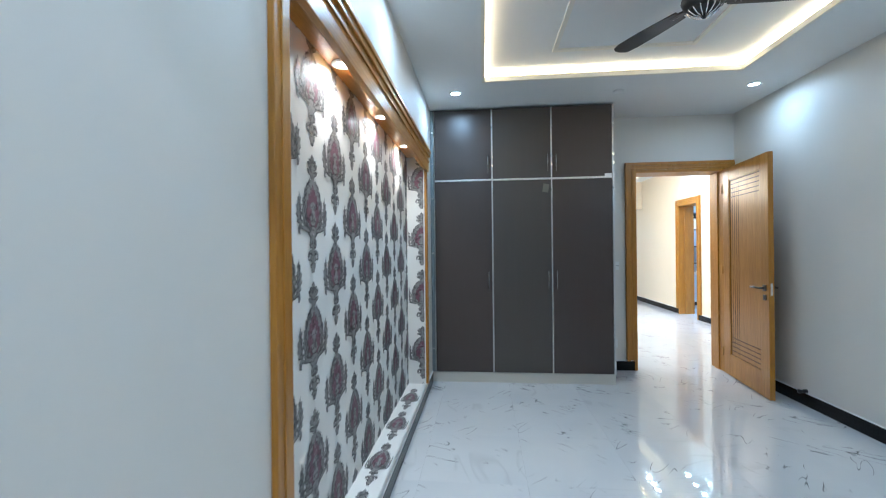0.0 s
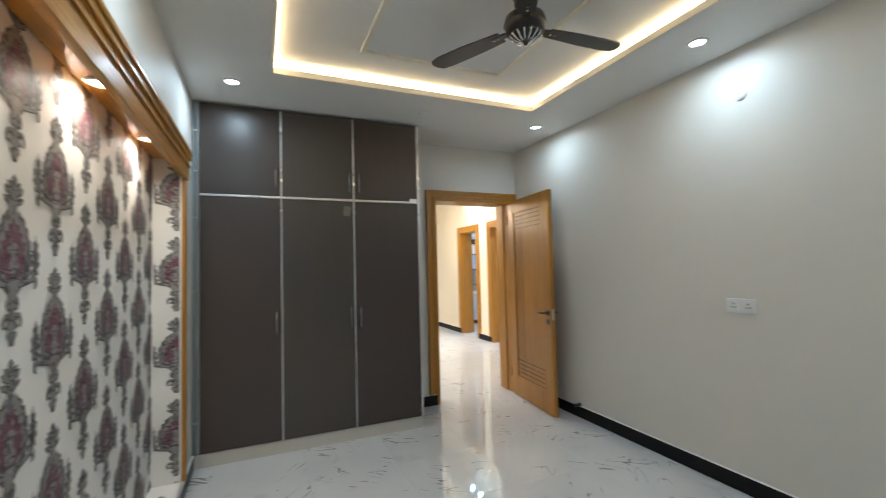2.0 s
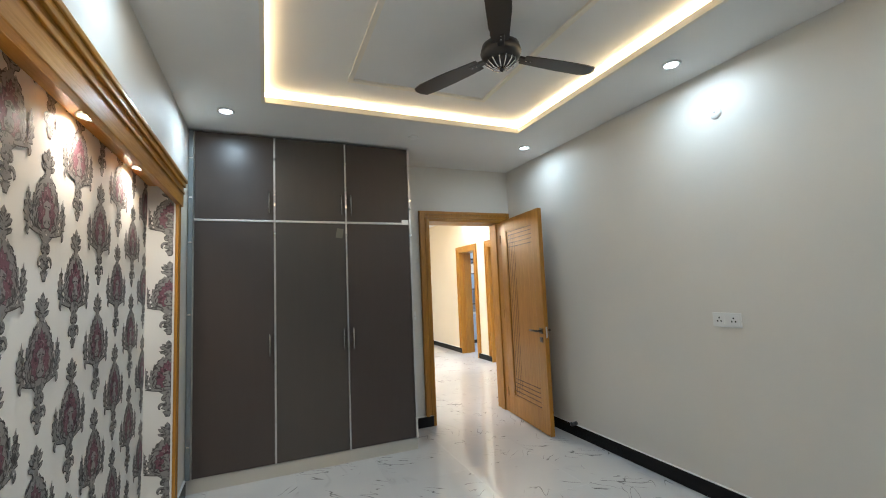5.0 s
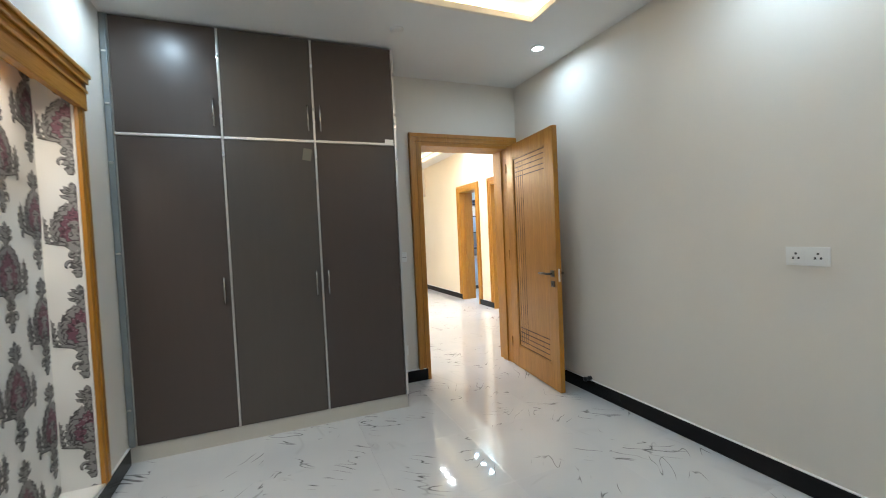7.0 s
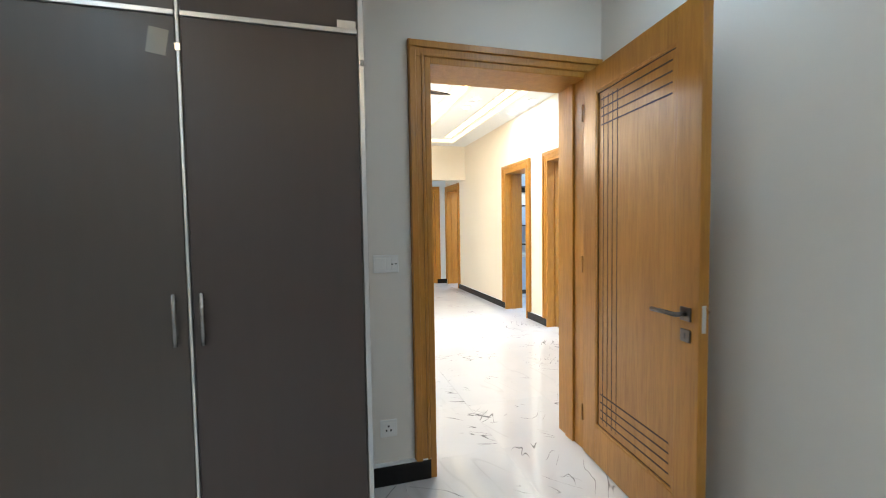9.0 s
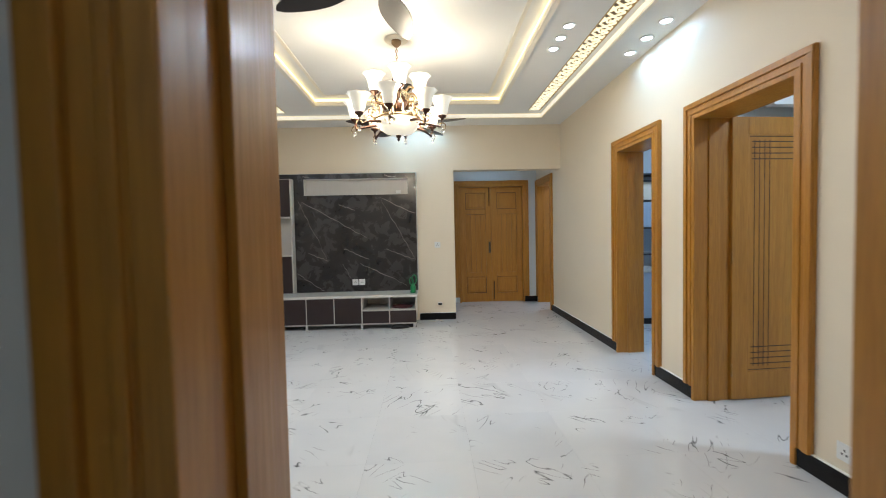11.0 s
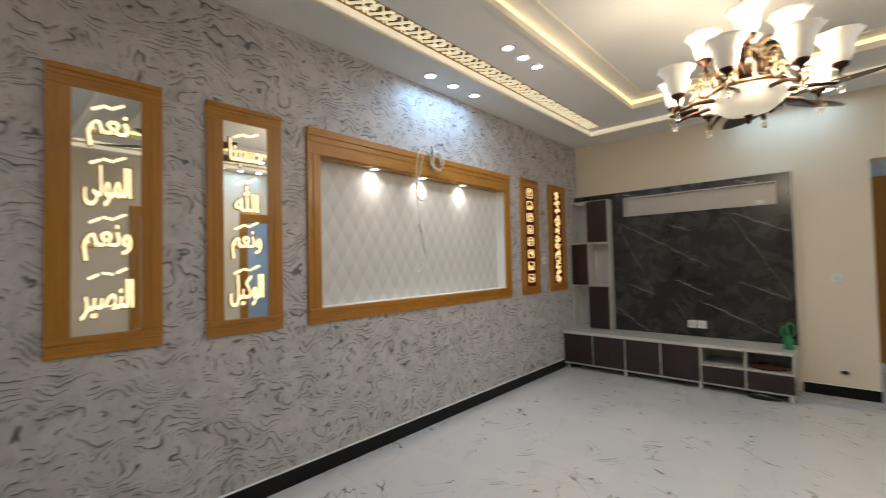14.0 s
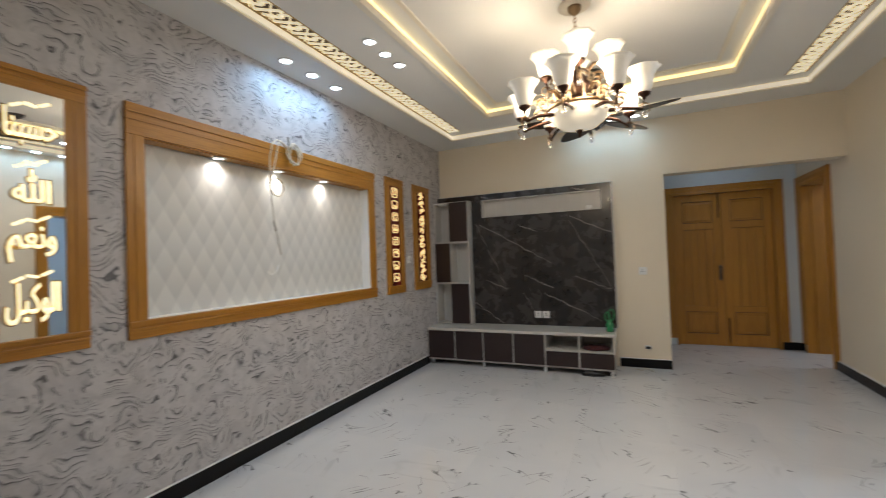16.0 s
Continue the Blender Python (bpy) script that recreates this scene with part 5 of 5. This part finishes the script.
for k in (4, 5):
    part("shelf_board", boxes(((k * cell + 0.0141, -BD + 0.002, 0.248), ((k + 1) * cell - 0.0001, -0.031, 0.264))), WHITE_LAM, base)
    part("drawer_front", boxes(((k * cell + 0.016, -BD - 0.012, 0.084), ((k + 1) * cell - 0.002, -BD + 0.005, 0.246)), bevel=0.002), ESPRESSO, base, "espresso drawer front")
for x in (0.06, 0.745, 1.485, BW - 0.03):
    for yy in (-BD + 0.02, -0.08):
        part("leg", boxes(((x - 0.016, yy - 0.016, 0.0), (x + 0.016, yy + 0.016, 0.0649)), bevel=0.003), ALU, base)
# things on and under the cabinet
green = thing("plastic_bottle", "green looped plastic bottle standing on the cabinet's end", "bottle", pose(0.0, LIV_TV - 0.36, 0.461))
part("bottle", lathe([(0.0, 0.0), (0.038, 0.001), (0.040, 0.02), (0.034, 0.04), (0.040, 0.06), (0.040, 0.085), (0.026, 0.105), (0.018, 0.125), (0.0, 0.126)], 20), GREEN, green)
for a, r, z in ((-0.022, 0.032, 0.165), (0.020, 0.040, 0.185)):
    part("loop", tube([(a + r * 0.75 * math.cos(2 * math.pi * k / 22), 0.0, z + r * 1.5 * math.sin(2 * math.pi * k / 22)) for k in range(22)], 0.008, 8, True), GREEN, green)
cloth = thing("folded_cloth", "crumpled maroon cloth lying on the cabinet's open shelf", "cloth", pose(-0.15, LIV_TV - 0.40, 0.264))
bm = bmesh.new()
bmesh.ops.create_icosphere(bm, subdivisions=3, radius=1)
for v in bm.verts:
    k = 1 + 0.25 * noise.noise(v.co * 2.3)
    v.co = (v.co.x * 0.14 * k, v.co.y * 0.09 * k, max(0.0, (v.co.z + 0.5) * 0.03 * k))
for f in bm.faces:
    f.smooth = True
part("cloth", bm, MAROON, cloth)


def shoe(m):
    s = thing("shoe", "worn black slip-on shoe on the floor under the cabinet", "shoe", m, "pair of shoes")
    sole = [(0.045 * math.cos(t) * (1.0 if math.sin(t) > 0 else 0.85), 0.125 * math.sin(t)) for t in (2 * math.pi * k / 24 for k in range(24))]
    part("sole", prism(sole, 0.016), BLACK, s)
    u = bmesh.new()
    bmesh.ops.create_uvsphere(u, u_segments=18, v_segments=10, radius=1)
    for v in u.verts:
        lift = 1.0 if v.co.y > -0.1 else 0.75
        v.co = (v.co.x * 0.042, v.co.y * 0.12, 0.016 + max(0.0, v.co.z) * 0.05 * lift)
    for f in u.faces:
        f.smooth = True
    part("upper", u, BLACK, s)


shoe(pose(-0.18, LIV_TV - 0.50, 0.0, 0, 0, 95))
shoe(pose(-0.08, LIV_TV - 0.42, 0.0, 0, 0, 75))
wire = thing("loose_wire", "short loose pale wires lying by the skirting", "wire", pose(0.30, LIV_TV - 0.10, 0.0))
part("wire", merged(tube([(-0.08, 0.0, 0.004), (0.0, -0.05, 0.004), (0.06, -0.02, 0.02), (0.12, -0.06, 0.004)], 0.004, 6), tube([(0.0, 0.02, 0.004), (0.02, -0.03, 0.03), (0.1, 0.0, 0.004)], 0.003, 6)), CABLE, wire)

# ---- hall: lattice bands in the ceiling ----


def lattice(x0, x1, y0, y1, label):
    t = thing("ceiling_lattice", label, "ceiling lattice", pose((x0 + x1) / 2, y0, LIV_H), "ceiling lattices")
    w, length = (x1 - x0), (y1 - y0)
    part("backing_board", boxes(((-w / 2 + 0.001, 0.001, 0.016), (w / 2 - 0.001, length - 0.001, 0.022))), BACKLIGHT, t, "gold backing board")
    part("edge_rail", boxes(((-w / 2, 0, 0.0), (-w / 2 + 0.012, length, 0.018)), ((w / 2 - 0.012, 0, 0.0), (w / 2, length, 0.018))), LATTICE_RAIL, t)
    pitch = 0.15
    n = int(length / pitch)
    unit = []
    a, b = -w / 2 + 0.010, w / 2 - 0.010
    m = (a + b) / 2
    for (p0, p1) in (((a, 0.0), (b, 0.105)), ((b, 0.0), (a, 0.118)), ((a, 0.056), (m, 0.148)), ((b, 0.058), (m + 0.010, 0.150)), ((m, 0.112), (b, 0.150)), ((a, 0.150), (m - 0.02, 0.092))):
        d = Vector((p1[0] - p0[0], p1[1] - p0[1], 0))
        side = Vector((-d.y, d.x, 0)).normalized() * 0.0054
        q = [(p0[0] + side.x, p0[1] + side.y), (p1[0] + side.x, p1[1] + side.y), (p1[0] - side.x, p1[1] - side.y), (p0[0] - side.x, p0[1] - side.y)]
        unit.append(prism(q, 0.012, "z", 0.002))
    me = mesh_of("lattice_piece", merged(*unit), LATTICE)
    for k in range(n):
        ob = new("lattice_piece", me)
        ob.parent = t
        ob.matrix_basis = pose(0, k * pitch, 0)


for s in SLOTS:
    lattice(s[0], s[1], s[2], s[3], "gold backlit lattice band set in the hall ceiling")

# ---- hall: chandelier ----
CX, CY = 0.005, 3.71
ch = thing("chandelier", "bronze and gold chandelier with lit frosted tulip shades and alabaster bowl", "chandelier", pose(CX, CY, 0.0))
part("medallion", lathe([(0.0, LIV_TOP), (0.095, LIV_TOP - 0.001), (0.099, LIV_TOP - 0.012), (0.0, LIV_TOP - 0.016)], 32), TRIM_WHITE, ch)
part("canopy", lathe([(0.0, LIV_TOP - 0.014), (0.042, LIV_TOP - 0.016), (0.040, LIV_TOP - 0.04), (0.016, LIV_TOP - 0.065), (0.0, LIV_TOP - 0.066)], 24), ANTIQUE_GOLD, ch)
for k in range(7):
    z = LIV_TOP - 0.075 - k * 0.0245
    pts = [(0.008 * math.cos(2 * math.pi * j / 12) * (1 if k % 2 else 0), 0.008 * math.cos(2 * math.pi * j / 12) * (0 if k % 2 else 1), z + 0.017 * math.sin(2 * math.pi * j / 12)) for j in range(12)]
    part("chain_link", tube(pts, 0.0028, 6, True), ANTIQUE_GOLD, ch)
part("column", lathe([(0.0, 2.665), (0.010, 2.66), (0.016, 2.645), (0.010, 2.63), (0.030, 2.61), (0.045, 2.57), (0.02, 2.52), (0.028, 2.47), (0.07, 2.42), (0.085, 2.37), (0.05, 2.33), (0.10, 2.29), (0.16, 2.26), (0.185, 2.245), (0.19, 2.235), (0.0, 2.235)], 32), BRONZE, ch)
part("bowl", lathe([(0.188, 2.238), (0.180, 2.205), (0.155, 2.165), (0.11, 2.130), (0.05, 2.112), (0.0, 2.108)], 36), BOWL_GLASS, ch, "glowing alabaster bowl")
part("rim_band", lathe([(0.186, 2.232), (0.198, 2.234), (0.202, 2.244), (0.196, 2.254), (0.184, 2.256)], 36, lambda a, i: 1 + 0.012 * math.cos(24 * a)), ANTIQUE_GOLD, ch, "pale gold rim band")
for k in range(10):
    c, s = math.cos(2 * math.pi * k / 10), math.sin(2 * math.pi * k / 10)
    part("cage_scroll", tube([(r * c, r * s, z) for r, z in ((0.190, 2.250), (0.150, 2.285), (0.165, 2.33), (0.120, 2.37), (0.085, 2.40), (0.100, 2.44), (0.070, 2.47), (0.030, 2.49))], lambda u: 0.010 - 0.005 * u, 8), PALE_GOLD, ch)
part("finial", lathe([(0.0, 2.112), (0.022, 2.110), (0.018, 2.095), (0.008, 2.085), (0.012, 2.072), (0.0, 2.058)], 16), BRONZE, ch)


def tulip():
    prof = [(0.018, 0.0), (0.030, 0.006), (0.043, 0.03), (0.048, 0.058), (0.054, 0.085), (0.070, 0.108), (0.082, 0.118), (0.079, 0.119), (0.066, 0.108), (0.050, 0.084), (0.044, 0.055), (0.038, 0.028), (0.0, 0.010)]
    prof = [(r * 1.14, z * 1.25) for r, z in prof]
    return lathe(prof, 32, lambda a, i: 1 + (0.05 * math.cos(8 * a) if 5 <= i <= 8 else 0.0))


tulip_mesh = mesh_of("shade", tulip(), GLASS_SHADE)
cup_mesh = mesh_of("shade_cup", lathe([(0.0, -0.035), (0.010, -0.034), (0.014, -0.02), (0.034, -0.008), (0.038, 0.004), (0.020, 0.006), (0.0, 0.004)], 20), BRONZE)
drop_mesh = mesh_of("crystal_drop", lathe([(0.0, -0.044), (0.010, -0.038), (0.015, -0.026), (0.010, -0.012), (0.002, 0.0), (0.0, 0.0)], 10), CRYSTAL)


def arm(angle, r, z_root, z_cup, root_r):
    c, s = math.cos(angle), math.sin(angle)

    def at(rad, z, w=0.0):
        return (rad * c - w * s, rad * s + w * c, z)
    body = part("arm", tube([at(root_r, z_root), at(root_r + (r - root_r) * 0.3, z_root - 0.05), at(root_r + (r - root_r) * 0.65, z_root - 0.06), at(r - 0.01, z_cup - 0.085), at(r, z_cup - 0.03)], lambda u: 0.013 - 0.005 * u, 10), BRONZE, ch)
    scroll = [at(root_r + (r - root_r) * 0.55 + 0.045 * math.cos(t) * (1 - t / 11), z_root + 0.0 + 0.05 * math.sin(t) * (1 - t / 11)) for t in (k * 0.5 for k in range(18))]
    part("scroll", tube(scroll, 0.008, 8), ANTIQUE_GOLD, body)
    part("leaf", tube([at(root_r + 0.03, z_root + 0.05, 0.0), at(root_r + 0.07, z_root + 0.10), at(root_r + 0.12, z_root + 0.09), at(root_r + 0.13, z_root + 0.05)], lambda u: 0.014 * (1 - 0.6 * u), 8), ANTIQUE_GOLD, body)
    for name, me, z in (("shade", tulip_mesh, z_cup), ("shade_cup", cup_mesh, z_cup), ("crystal_drop", drop_mesh, z_cup - 0.10)):
        ob = new(name, me)
        ob.parent = body
        ob.matrix_basis = pose(*at(r, z))
    hook = [at(r + 0.03 * math.cos(t), z_cup - 0.085 + 0.03 * math.sin(t)) for t in (k * 0.6 - 1.2 for k in range(9))]
    part("curl", tube(hook, 0.0045, 6), ANTIQUE_GOLD, body)


for k in range(8):
    arm(2 * math.pi * k / 8 + 0.68, 0.37, 2.25, 2.235 + (0.02 if k % 2 else 0.0), 0.09)
for k in range(4):
    arm(2 * math.pi * k / 4 + 0.17, 0.19, 2.42, 2.465, 0.03)
for k in range(12):
    a = 2 * math.pi * k / 12
    ob = new("crystal_drop", drop_mesh)
    ob.parent = ch
    ob.matrix_basis = pose(0.186 * math.cos(a), 0.186 * math.sin(a), 2.232)

for k in range(4):
    a = 2 * math.pi * k / 4 + 0.3
    bulb = bpy.data.lights.new("chandelier_bulb", "POINT")
    bulb.energy, bulb.color, bulb.shadow_soft_size = 18, (1.0, 0.79, 0.53), 0.12
    new("chandelier_bulb", bulb).matrix_world = pose(CX + 0.30 * math.cos(a), CY + 0.30 * math.sin(a), 2.31)

# ---- kitchen seen through its door ----
kc = thing("kitchen_base_unit", "pale blue-grey kitchen base unit with white worktop", "kitchen unit", pose(2.60, 5.62, 0.0))
part("plinth", boxes(((0, 0.04, 0.0), (1.7, 0.57, 0.079))), BLACK, kc)
part("body", boxes(((0, 0.022, 0.08), (1.7, 0.57, 0.70))), KITCHEN_BLUE, kc)
for k in range(5):
    part("door", boxes(((k * 0.34 + 0.003, 0.0, 0.085), (k * 0.34 + 0.337, 0.021, 0.695)), bevel=0.002), KITCHEN_BLUE, kc)
top = thing("worktop", "white stone worktop on the kitchen units", "worktop", pose(2.60, 5.60, 0.701))
part("slab", boxes(((0, 0, 0), (1.7, 0.595, 0.035)), bevel=0.004), WHITE_LAM, top)
ks = thing("kitchen_wall_shelves", "open kitchen wall shelves with dark boards and blue-grey backs", "shelf unit", pose(2.60, 5.95, 0.0))
part("back", boxes(((0, 0.31, 0.95), (1.7, 0.325, 2.10))), KITCHEN_BLUE, ks)
part("middle_panel", boxes(((0, 0.06, 1.31), (1.7, 0.075, 1.66))), KITCHEN_BLUE, ks)
for z in (0.905, 1.28, 1.67, 1.945, 2.04):
    part("board", boxes(((0, 0.05, z), (1.7, 0.31, z + 0.022)), bevel=0.002), BLACK, ks)
part("warm_panel", boxes(((0, 0.10, 1.692), (1.7, 0.115, 1.944))), WALL, ks)

# ---- floor ----
floor = structure("floor", boxes(((-2.6, -5.7, -0.12), (5.0, 8.2, -0.007))), GROUT, "glossy white marbled floor")
TS = 0.60
floor_rng = random.Random(21)
tile_bm = boxes(((0.0003 - TS / 2, 0.0003 - TS / 2, -0.0068), (TS / 2 - 0.0003, TS / 2 - 0.0003, 0.0)))
tile_mesh = mesh_of("floor_tile", tile_bm, TILE)
for i in range(-5, 9):
    for j in range(-10, 14):
        x, y = -0.14 + i * TS, 0.05 + j * TS
        cx, cy = x + TS / 2, y + TS / 2
        if cx < -2.6 or cx > 5.0 or cy < -5.6 or cy > 8.2 or (cy < 0.2 and cx > 1.2) or (cy > 6.6 and cx < 0.2):
            continue
        ob = new("floor_tile", tile_mesh)
        ob.parent = floor
        turn = floor_rng.choice((0, 0, 180, 180, 90))
        ob.matrix_basis = pose(cx, cy, 0, 0, 0, turn)
